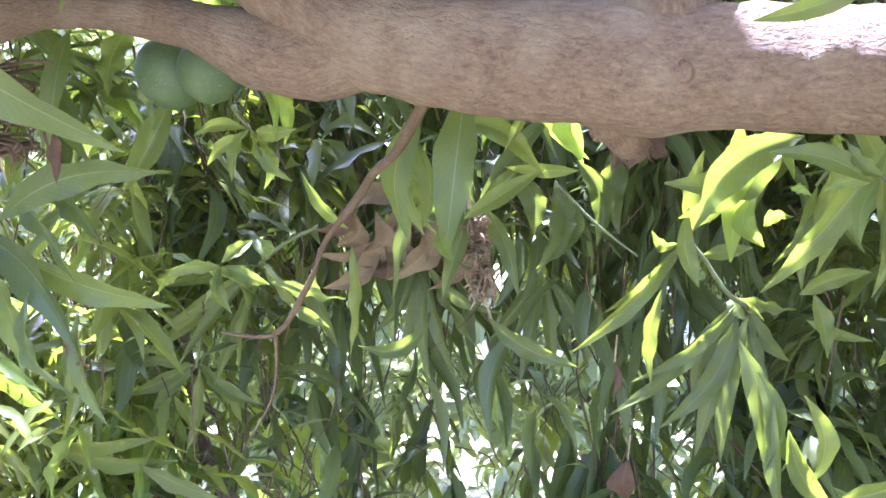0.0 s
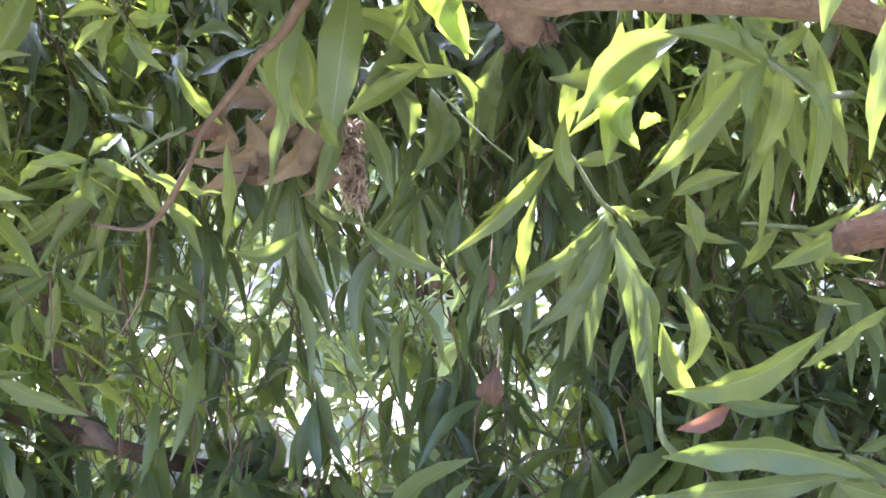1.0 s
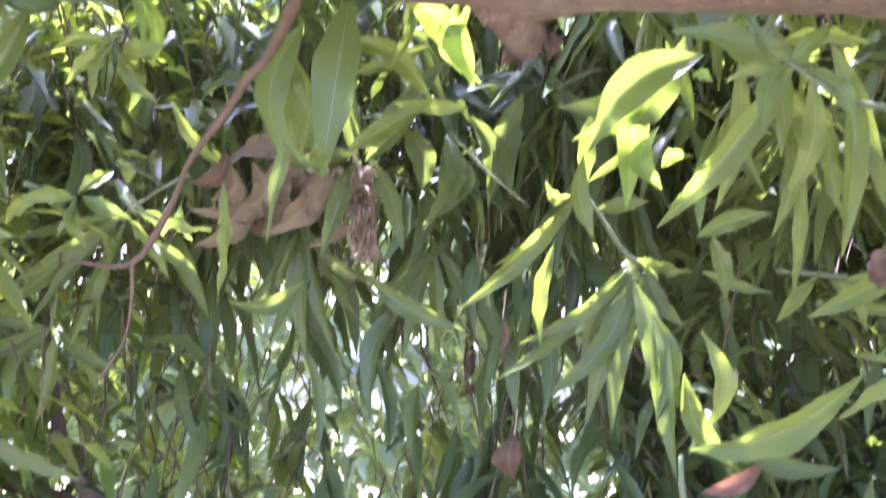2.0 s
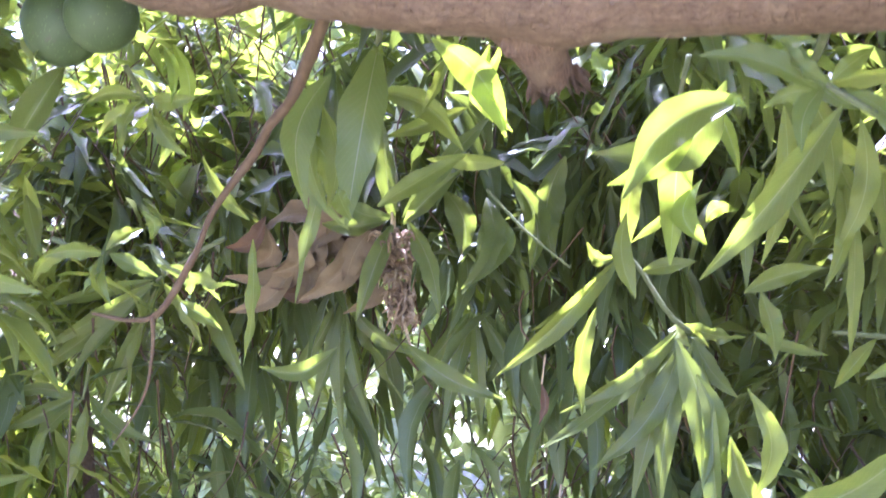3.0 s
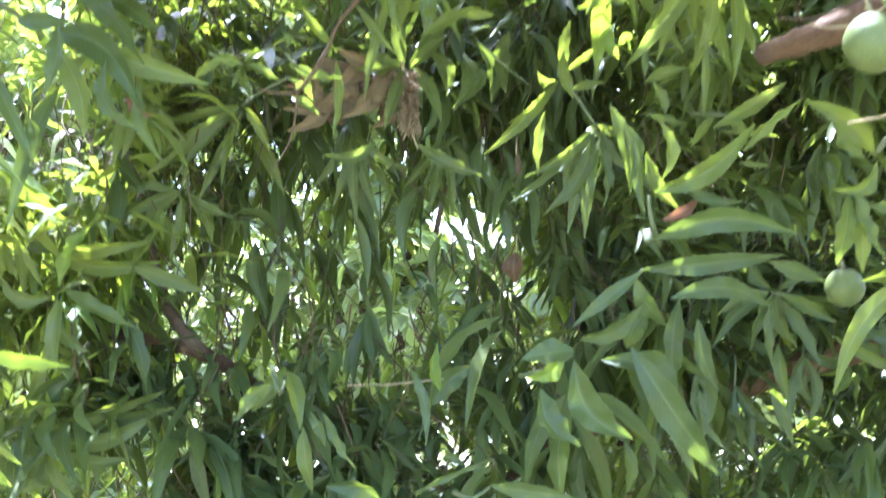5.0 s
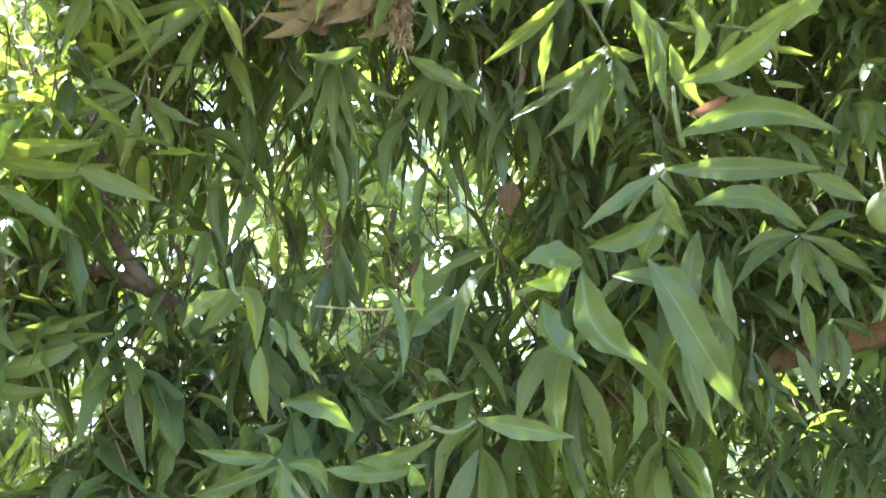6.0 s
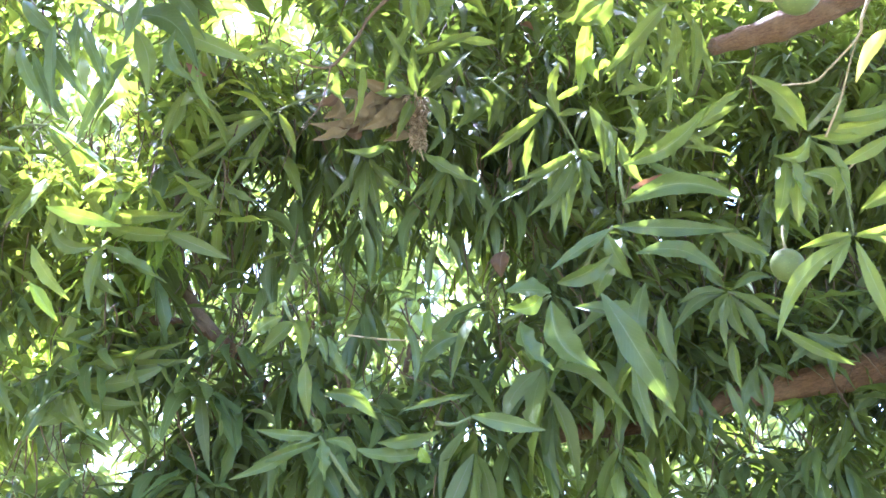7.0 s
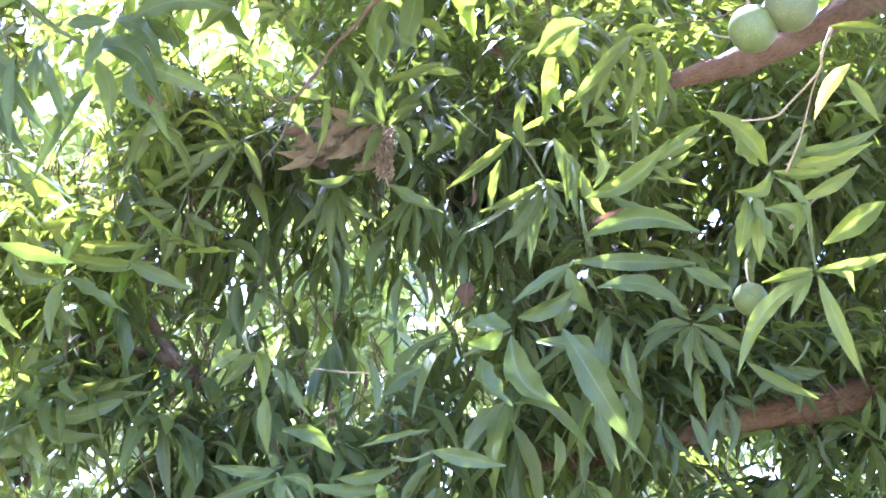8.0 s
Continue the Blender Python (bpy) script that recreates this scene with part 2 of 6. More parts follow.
def tube(points, radii, around=10, steps=24, rough=0.0, seed=0, swell=(), ragged=0.0, name="tube"):
    """A tapering, slightly uneven stem along a smooth line, closed at both ends. swell: (share of the length, width, added radius)."""
    c = spline(points, steps)
    r = np.interp(np.linspace(0, 1, steps), np.linspace(0, 1, len(radii)), radii)
    s01 = np.linspace(0, 1, steps)
    for at, width, add in swell:
        r = r + add * np.exp(-(((s01 - at) / width) ** 2))
    tan = np.gradient(c, axis=0)
    tan /= np.linalg.norm(tan, axis=1)[:, None]
    ref = np.array([0.0, 0.0, 1.0]) if abs(tan[0][2]) < 0.8 else np.array([1.0, 0.0, 0.0])
    verts, uvs = [], []
    length = np.r_[0, np.cumsum(np.linalg.norm(np.diff(c, axis=0), axis=1))]
    for i in range(steps):
        side = np.cross(tan[i], ref)
        side /= np.linalg.norm(side)
        ref = np.cross(side, tan[i])
        for j in range(around):
            a = 2 * math.pi * j / around
            d = side * math.cos(a) + ref * math.sin(a)
            wob = 1.0
            if rough:
                q = c[i] + d * r[i]
                wob += rough * (noise.noise(Vector(q * 9) + Vector((seed, 0, 0))) + 0.5 * noise.noise(Vector(q * 30)) + 0.25 * noise.noise(Vector(q * 80)))
            q = c[i] + d * r[i] * wob
            if ragged and i == steps - 1:
                q = q + tan[i] * ragged * noise.noise(Vector((math.cos(a) * 3, math.sin(a) * 3, seed)))
            verts.append(tuple(q))
            uvs.append((j / around, length[i]))
    faces = [(i * around + j, i * around + (j + 1) % around, (i + 1) * around + (j + 1) % around, (i + 1) * around + j)
             for i in range(steps - 1) for j in range(around)]
    faces += [tuple(reversed(range(around))), tuple((steps - 1) * around + j for j in range(around))]
    mesh = bpy.data.meshes.new(name)
    mesh.from_pydata(verts, [], faces)
    layer = mesh.uv_layers.new(name="UVMap")
    for poly in mesh.polygons:
        for li, vi in zip(poly.loop_indices, poly.vertices):
            u, v = uvs[vi]
            layer.data[li].uv = (1.0 if u == 0 and vi % around == 0 and any(x % around == around - 1 for x in poly.vertices) else u, v)
    return smooth(mesh)


def blade(across, along, sickle, arch, fold, wave, twist, seed):
    """A lance-shaped leaf of length 1 along y and width 1 across x, z up, with a drawn-out tip and a wavy rim: places, faces and uv."""
    rng = random.Random(seed)
    ph, lop = rng.uniform(0, 6.28), rng.uniform(-0.10, 0.10)
    verts, uvs = [], []
    for i in range(along + 1):
        v = i / along
        half = 0.5 * math.sin(math.pi * min(1.0, v * 0.97 + 0.015) ** 0.86) ** (1.2 if v < 0.45 else 0.82) * (1 - 0.42 * v**4) + 0.008
        turn = 0.7 * twist * (v - 0.25)
        for j in range(across + 1):
            u = j / across
            s = 2 * u - 1
            ripple = wave * s * s * math.sin(v * 19 + ph + (1.7 if s > 0 else 0)) * math.sin(math.pi * v)
            side = s * half * (1 + lop * s + 0.035 * math.sin(v * 19 + ph * 2 + 2 * s) + 0.015 * math.sin(v * 41 + ph))
            rise = fold * abs(s) * half * 2 + ripple
            x = side * math.cos(turn) - rise * math.sin(turn) + sickle * math.sin(math.pi * v)
            z = side * math.sin(turn) + rise * math.cos(turn) + arch * 1.7 * math.sin(math.pi * v**0.85)
            verts.append((x, v, z))
            uvs.append((u, v))
    n = across + 1
    faces = [(i * n + j, i * n + j + 1, (i + 1) * n + j + 1, (i + 1) * n + j) for i in range(along) for j in range(across)]
    return np.array(verts), faces, np.array(uvs)


# sixteen shapes of blade: straight, curved to either side, arched, folded, wavy and twisted
SHAPES = [(0.0, 0.10, 0.12, 0.09, 0.15), (0.40, 0.12, 0.20, 0.13, -0.4), (-0.45, 0.10, 0.15, 0.13, 0.5), (0.1, 0.22, 0.30, 0.10, -0.6),
          (-0.2, -0.12, 0.22, 0.18, 0.7), (0.7, 0.18, 0.25, 0.12, 0.4), (-0.6, 0.06, 0.38, 0.15, -0.5), (0.25, 0.28, 0.18, 0.20, 0.9),
          (0.1, 0.25, 0.16, 0.12, -0.3), (0.55, 0.05, 0.34, 0.16, 0.7), (-0.65, 0.22, 0.10, 0.18, -0.8), (-0.1, 0.34, 0.40, 0.08, 0.3),
          (-0.35, 0.18, 0.30, 0.22, 1.1), (0.85, 0.26, 0.15, 0.16, -0.3), (-0.8, 0.20, 0.28, 0.12, 0.4), (0.35, -0.16, 0.12, 0.24, -1.1)]
BLADES = {}


def blade_mesh(kind, shape):
    """One mesh for each kind and shape of leaf, which the leaves share."""
    if (kind, shape) not in BLADES:
        verts, faces, uvs = blade(6, 16, *SHAPES[shape], shape)
        mesh = bpy.data.meshes.new("leaf_" + kind)
        mesh.from_pydata([tuple(v) for v in verts], [], faces)
        layer = mesh.uv_layers.new(name="UVMap")
        for loop in mesh.loops:
            layer.data[loop.index].uv = uvs[loop.vertex_index]
        mesh.materials.append(LEAF[kind])
        BLADES[kind, shape] = smooth(mesh)
    return BLADES[kind, shape]


VARY = random.Random(12)


def leaf(stem, base, tip, width, roll=0.0, kind="mature", shape=0, name="leaf", label=""):
    """A leaf from base to tip under a stem. roll turns it about its own length."""
    b, t = Vector(base), Vector(tip)
    d = (t - b).normalized()
    face = Vector((0.0, -0.97, -0.12))
    face = (face - d * face.dot(d)).normalized()
    side = d.cross(face)
    turn = Matrix((side, d, face)).transposed().to_4x4() @ Matrix.Rotation(radians(roll), 4, "Y")
    width *= 0.9
    size = Matrix.Diagonal((width, (t - b).length, width, 1))
    ob = new(name, blade_mesh(kind, shape + VARY.choice((0, 8))))
    ob.parent = stem
    ob.matrix_basis = Matrix.Translation(b) @ turn @ size
    return tagged(ob, label)


def scatter(name, bases, dirs, faces_up, lengths, widths, parent, material, label, coarse=False, seed=0):
    """Many leaves joined into one mesh, for foliage that nobody could count."""
    rng = np.random.default_rng(seed)
    shapes = [blade(2, 3 if coarse else 6, *shape, i) for i, shape in enumerate(SHAPES)]
    pick = rng.integers(0, len(shapes), len(bases))
    side = np.cross(dirs, faces_up)
    side /= np.linalg.norm(side, axis=1)[:, None] + 1e-9
    up = np.cross(side, dirs)
    nv = len(shapes[0][0])
    tmpl = np.array([s[0] for s in shapes])[pick]
    verts = (bases[:, None] + tmpl[:, :, :1] * (side * widths[:, None])[:, None] + tmpl[:, :, 1:2] * (dirs * lengths[:, None])[:, None]
             + tmpl[:, :, 2:] * (up * widths[:, None])[:, None])
    sag = rng.uniform(0.0, 0.45, len(bases)) * lengths * np.linalg.norm(dirs[:, :2], axis=1)
    verts[:, :, 2] -= sag[:, None] * tmpl[:, :, 1] ** 2
    verts = verts.reshape(-1, 3)
    f0 = np.array(shapes[0][1])
    faces = (f0[None] + (np.arange(len(bases)) * nv)[:, None, None]).reshape(-1, 4)
    mesh = bpy.data.meshes.new(name)
    mesh.vertices.add(len(verts))
    mesh.vertices.foreach_set("co", verts.ravel())
    mesh.loops.add(faces.size)
    mesh.loops.foreach_set("vertex_index", faces.ravel().astype(np.int32))
    mesh.polygons.add(len(faces))
    mesh.polygons.foreach_set("loop_start", np.arange(0, faces.size, 4, dtype=np.int32))
    uv = np.tile(shapes[0][2], (len(bases), 1))
    layer = mesh.uv_layers.new(name="UVMap")
    layer.data.foreach_set("uv", uv[faces.ravel()].ravel())
    mesh.update(calc_edges=True)
    mesh.validate()
    return part(name, smooth(mesh), parent, material, label, "stuff")


def drooping_shoots(nodes, rng, per=(8, 13), length=(0.13, 0.23), droop=(0.4, 1.7), ratio=(0.19, 0.27)):
    """Bases, directions, faces, lengths and widths of the leaves of shoots at the given places: rosettes that hang over."""
    B, D, U, Ls, Ws = [], [], [], [], []
    for n in nodes:
        k = rng.integers(*per)
        a0 = rng.uniform(0, 6.28)
        lean = rng.normal(0, 0.45, 2)
        hang = rng.normal(0, 0.3)
        for i in range(k):
            a = a0 + i * 2.4 + rng.normal(0, 0.25)
            d = np.array([math.cos(a) + lean[0], math.sin(a) + lean[1], -rng.uniform(*droop) - hang])
            d /= np.linalg.norm(d)
            u = np.array([0.4 * rng.normal(), 0.4 * rng.normal(), 1.0])
            u -= d * (u @ d)
            B.append(n + np.array([0, 0, rng.uniform(-0.035, 0.035)]) + d * 0.012)
            D.append(d)
            U.append(u / np.linalg.norm(u))
            Ls.append(rng.uniform(*length))
            Ws.append(Ls[-1] * rng.uniform(*ratio))
    return np.array(B), np.array(D), np.array(U), np.array(Ls), np.array(Ws)

# ---- ground and distance ----
def make_ground():
    n, far = 60, 900.0
    g = np.linspace(-1, 1, n)
    g = np.sign(g) * np.abs(g) ** 3 * far
    verts = [(x, y, 0.12 * noise.noise(Vector((x * 0.15, y * 0.15, 0))) - 0.02 if abs(x) + abs(y) < 60 else 0.0) for y in g for x in g]
    faces = [(j * n + i, j * n + i + 1, (j + 1) * n + i + 1, (j + 1) * n + i) for j in range(n - 1) for i in range(n - 1)]
    mesh = bpy.data.meshes.new("ground")
    mesh.from_pydata(verts, [], faces)
    ob = part("ground", smooth(mesh), None, GROUND)
    tagged(ob, "sunlit dry earth with thin pale grass beyond the tree", "ground", kind="structure")


make_ground()


def background_tree(x, y, height, spread, leaves, seed, leaf_size=0.16):
    """A sunlit tree far behind: forked stems and a ragged crown of small leaves."""
    rng = np.random.default_rng(seed)
    base = new("tree")
    base.matrix_basis = pose(x, y, 0)
    tagged(base, "sunlit yellow-green leafy tree standing behind the mango tree", "tree", "trees behind the mango tree")
    tips = []
    for i in range(6):
        a = i * 1.05 + rng.uniform(0, 0.5)
        out = spread * rng.uniform(0.25, 0.6)
        tip = (math.cos(a) * out, math.sin(a) * out, height * rng.uniform(0.6, 0.9))
        tips.append(tip)
        part("stem", tube([(0.05 * math.cos(a), 0.05 * math.sin(a), -0.1), (tip[0] * 0.4, tip[1] * 0.4, tip[2] * 0.5), tip], [0.05, 0.03, 0.01], 7, 12), base, TWIG)
    clumps = np.array([[rng.normal(0, spread * 0.42), rng.normal(0, spread * 0.42), height * rng.uniform(0.07, 1.0)] for _ in range(leaves // 26)])
    nodes = np.repeat(clumps, 3, axis=0) + rng.normal(0, 0.17, (len(clumps) * 3, 3))
    nodes[:, 2] = np.maximum(nodes[:, 2], 0.15)
    B, D, U, Ls, Ws = drooping_shoots(nodes, rng, (7, 11), (leaf_size * 0.7, leaf_size * 1.3), (-0.3, 0.9), (0.3, 0.45))
    scatter("crown", B, D, U, Ls, Ws, base, LEAF["far"], "", coarse=True, seed=seed)


for sx, sy, sh, ss, sn, sl in ((-5.0, 5.8, 5.6, 1.6, 3400, 0.22), (-2.7, 6.4, 6.0, 1.6, 7000, 0.22), (-0.3, 5.6, 5.6, 1.3, 5600, 0.20), (1.6, 6.4, 4.7, 1.5, 5200, 0.22),
                              (3.8, 6.0, 4.8, 1.7, 3400, 0.22), (-9.5, 14.5, 9.4, 3.0, 3000, 0.45), (-1.5, 16.0, 12.0, 3.0, 5000, 0.42), (3.4, 17.0, 11.4, 3.2, 4200, 0.42),
                              (9.5, 14.0, 10.0, 3.0, 3000, 0.45), (-6.0, 18.0, 10.4, 3.2, 3600, 0.42)):
    background_tree(sx, sy, sh, ss, sn, int(sx * 10 + 100 + sy), sl)

# ---- the mango tree ----
tree = new("mango_tree")
tree.matrix_basis = pose(0, 0, 0)
tagged(tree, "mango tree with a thick bare limb and dense drooping leaves", "tree")


def twig(points, radius, material=None):
    return part("twig", tube(points, [radius * 1.2, radius, radius * 0.7], 6, 9, 0.12), tree, material or GREEN_TWIG)


part("trunk", tube([(1.62, -0.15, -0.25), (1.58, -0.2, 0.5), (1.52, -0.25, 1.2), (1.5, -0.22, 1.9), (1.55, -0.15, 2.9), (1.6, 0.0, 4.2)],
                   [0.24, 0.2, 0.17, 0.15, 0.12, 0.08], 32, 60, 0.10, 3, name="trunk"), tree, BARK)
limb = part("limb", tube([(1.5, -0.24, 1.75), (1.25, -0.5, 2.1), (0.92, -0.68, 2.42), (0.70, -0.555, 2.610), (0.638, -0.500, 2.672), (0.594, -0.470, 2.714), (0.522, -0.440, 2.747), (0.446, -0.410, 2.773), (0.369, -0.370, 2.796),
                          (0.288, -0.330, 2.809), (0.201, -0.300, 2.817), (0.124, -0.290, 2.823), (0.019, -0.275, 2.838), (-0.074, -0.265, 2.854), (-0.155, -0.255, 2.872), (-0.215, -0.248, 2.902), (-0.268, -0.240, 2.950), (-0.325, -0.210, 3.010), (-0.434, -0.120, 3.136), (-0.614, 0.050, 3.404)],
                         [0.105, 0.095, 0.085, 0.075, 0.068, 0.064, 0.060, 0.057, 0.056, 0.056, 0.057, 0.060, 0.059, 0.057, 0.055, 0.050, 0.046, 0.042, 0.036, 0.026], 44, 320, 0.10, 1,
                         swell=((0.585, 0.018, 0.006),), name="limb"), tree, BARK)
part("branch", tube([(-0.150, -0.250, 2.862), (-0.215, -0.247, 2.858), (-0.272, -0.242, 2.866), (-0.305, -0.238, 2.878), (-0.334, -0.234, 2.889), (-0.362, -0.230, 2.900), (-0.460, -0.220, 2.922), (-0.562, -0.200, 2.931), (-0.654, -0.195, 2.945), (-0.791, -0.190, 2.955), (-1.012, -0.150, 3.000)], [0.040, 0.046, 0.043, 0.036, 0.029, 0.025, 0.022, 0.021, 0.018, 0.015, 0.008], 22, 110, 0.09, 4), tree, BARK)
part("branch", tube([(0.122, -0.285, 2.83), (0.13, -0.275, 2.93), (0.142, -0.255, 3.02), (0.10, -0.15, 3.25), (0.02, 0.1, 3.6)], [0.057, 0.043, 0.038, 0.03, 0.018], 22, 50, 0.08, 5), tree, BARK)
part("branch", tube([(-0.53, -0.2, 2.93), (-0.60, -0.185, 2.918), (-0.64, -0.17, 2.910), (-0.72, -0.14, 2.885), (-0.79, -0.12, 2.865), (-1.2, 0.0, 2.80), (-1.6, 0.2, 2.85)], [0.020, 0.020, 0.019, 0.019, 0.018, 0.014, 0.008], 16, 50, 0.09, 6), tree, BARK)
stub = part("broken_stub", tube([(0.075, -0.27, 2.80), (0.088, -0.235, 2.762), (0.096, -0.215, 2.742)], [0.036, 0.025, 0.017], 20, 26, 0.55, 7, ragged=0.06), tree, RAW_WOOD, "splintered stub of a broken side branch")
rb = random.Random(3)
for i in range(26):
    a = rb.uniform(0, 6.28)
    b = Vector((0.095 + 0.019 * math.cos(a), -0.218 + 0.017 * math.sin(a), 2.749 + rb.uniform(-0.004, 0.010)))
    e = b + Vector((0.006 * math.cos(a) + rb.uniform(-0.004, 0.010), 0.004 * math.sin(a) + 0.006, -rb.uniform(0.006, 0.024)))
    part("splinter", tube([tuple(b), tuple(b.lerp(e, 0.6) + Vector((rb.uniform(-0.003, 0.003), 0, 0))), tuple(e)], [0.0045, 0.003, 0.0006], 5, 7, 0.6, i), stub, RAW_WOOD)
cut = part("cut_branch", tube([(1.500, -0.240, 2.780), (1.100, -0.360, 2.760), (0.804, -0.330, 2.702), (0.650, -0.283, 2.628), (0.521, -0.266, 2.570), (0.403, -0.237, 2.536)], [0.05, 0.042, 0.030, 0.027, 0.023, 0.017], 24, 130, 0.22, 8, swell=((0.780, 0.020, 0.004), (0.900, 0.015, 0.003)), ragged=0.010), tree, RED_BARK, "reddish-brown branch cut off bluntly")
part("low_branch", tube([(1.52, -0.2, 1.9), (1.4, 0.2, 2.2), (1.209, 0.5, 2.17), (0.986, 0.5, 2.086), (0.872, 0.5, 2.062), (0.744, 0.5, 2.030), (0.617, 0.5, 1.990), (0.492, 0.5, 1.950), (0.368, 0.5, 1.922), (0.220, 0.5, 1.896), (0.100, 0.52, 1.835), (0.0, 0.65, 1.72)],
                        [0.07, 0.055, 0.045, 0.041, 0.038, 0.033, 0.028, 0.024, 0.021, 0.018, 0.015, 0.008], 18, 90, 0.10, 9), tree, RED_BARK)
part("side_branch", tube([(0.0, 0.65, 1.72), (-0.18, 0.85, 1.80), (-0.36, 0.78, 1.93), (-0.50, 0.58, 2.02), (-0.60, 0.47, 2.095), (-0.785, 0.5, 2.141), (-1.1, 0.6, 2.2)], [0.008, 0.012, 0.014, 0.016, 0.015, 0.013, 0.007], 12, 60, 0.1, 10), tree, RED_BARK)
part("side_branch", tube([(-0.59, 0.455, 2.085), (-0.662, 0.47, 2.179), (-0.699, 0.5, 2.274), (-0.74, 0.55, 2.5)], [0.016, 0.013, 0.011, 0.006], 10, 30, 0.1, 11), tree, BARK)
part("side_twig", tube([(-0.105, -0.238, 2.814), (-0.161, -0.156, 2.755), (-0.200, -0.118, 2.728), (-0.222, -0.099, 2.703), (-0.272, -0.081, 2.649), (-0.295, -0.075, 2.603), (-0.338, -0.063, 2.544), (-0.370, -0.061, 2.533), (-0.415, -0.068, 2.541)], [0.0065, 0.005, 0.0045, 0.0042, 0.004, 0.003, 0.0016], 9, 70, 0.5, 12), tree, TWIG)
part("side_twig", tube([(-0.347, -0.064, 2.536), (-0.352, -0.055, 2.496), (-0.365, -0.049, 2.448), (-0.398, -0.052, 2.398)], [0.003, 0.0024, 0.002, 0.001], 7, 20, 0.3, 13), tree, TWIG)



def cut_face(place, along, radius, seed):
    """The splintered end of a cut branch: a low dome of torn wood."""
    bm = bmesh.new()
    bmesh.ops.create_icosphere(bm, subdivisions=3, radius=radius)
    for v in bm.verts:
        v.co *= 1 + 0.5 * noise.noise(v.co * 160 + Vector((seed, 0, 0)))
    bmesh.ops.transform(bm, matrix=Matrix.Translation(place) @ Vector(along).to_track_quat("Z", "Y").to_matrix().to_4x4() @ Matrix.Diagonal((1, 1, 0.7, 1)), verts=bm.verts)
    mesh = bpy.data.meshes.new("cut_face")
    bm.to_mesh(mesh)
    bm.free()
    mesh.uv_layers.new(name="UVMap")
    part("cut_face", smooth(mesh), cut, RAW_WOOD, "torn pale wood at the cut end")


cut_face((0.409, -0.239, 2.537), (-0.12, 0.03, -0.034), 0.0165, 4)


def knot(place, size, flat, seed, material=None):
    """A scarred swelling of the bark."""
    bm = bmesh.new()
    bmesh.ops.create_icosphere(bm, subdivisions=3, radius=size)
    for v in bm.verts:
        v.co *= 1 + 0.16 * noise.noise(v.co * 70 + Vector((seed, 0, 0))) + 0.10 * noise.noise(v.co * 190) - 0.30 * math.exp(-((v.co.xz.length / size / 0.4) ** 2)) * (v.co.y < 0)
        v.co.y *= flat
        v.co += Vector(place)
    mesh = bpy.data.meshes.new("knot")
    bm.to_mesh(mesh)
    bm.free()
    layer = mesh.uv_layers.new(name="UVMap")
    for loop in mesh.loops:
        co = mesh.vertices[loop.vertex_index].co
        layer.data[loop.index].uv = (co.x * 3.0, co.z)
    part("knot", smooth(mesh), limb, material or BARK)


knot((0.128, -0.340, 2.840), 0.016, 0.35, 1)
knot((0.142, -0.348, 2.816), 0.011, 0.6, 2, RAW_WOOD)
knot((0.094, -0.275, 2.775), 0.017, 0.9, 4)
knot((0.066, -0.268, 2.768), 0.012, 0.8, 5, RAW_WOOD)

# spots made sunlit by cutting the crown open above: a place and width
LIMB_SUN = [((0.22, -0.29, 2.87), 0.05), ((0.3, -0.32, 2.86), 0.05), ((0.38, -0.35, 2.85), 0.05), ((0.6, -0.45, 2.77), 0.05), ((0.5, -0.402, 2.838), 0.05),
            ((0.158, -0.274, 2.859), 0.018), ((-0.166, -0.263, 2.922), 0.016), ((-0.352, -0.211, 2.949), 0.01), ((0.461, -0.542, 2.537), 0.035),
            ((0.399, -0.452, 2.817), 0.04), ((0.364, -0.5, 2.794), 0.05), ((0.458, -0.533, 2.752), 0.04), ((0.431, -0.51, 2.826), 0.04), ((0.536, -0.5, 2.84), 0.04)]
OPEN_SIDE_SUN = [((-0.354, 0.02, 2.8), 0.025), ((-0.905, 0.22, 2.445), 0.07), ((-0.89, 0.22, 2.40), 0.05), ((-0.946, 0.091, 2.4), 0.09), ((-0.95, 0.6, 2.5), 0.18), ((-0.75, -0.201, 2.15), 0.08), ((-1.15, 0.9, 2.2), 0.2),
                 ((-0.363, 0.016, 2.809), 0.03), ((-0.445, 0.055, 2.757), 0.04), ((-0.693, 0.195, 2.25), 0.03),
                 ((-0.833, -0.144, 2.241), 0.03), ((-0.765, -0.29, 2.089), 0.03)]
INNER_SUN = [((0.0, -0.045, 2.775), 0.035), ((0.035, -0.04, 2.775), 0.03), ((0.208, 0.064, 2.69), 0.022), ((0.20, -0.09, 2.71), 0.014), ((0.15, 0.2, 2.66), 0.03),
             ((-0.112, -0.140, 2.640), 0.015), ((-0.086, -0.083, 2.81), 0.012), ((0.223, 0.232, 2.506), 0.024), ((-0.140, 0.265, 2.570), 0.022), ((0.212, 0.075, 2.64), 0.020),
             ((-0.029, -0.025, 2.745), 0.018), ((0.178, -0.095, 2.690), 0.012), ((0.231, 0.201, 2.491), 0.03), ((0.247, -0.04, 2.408), 0.02)]
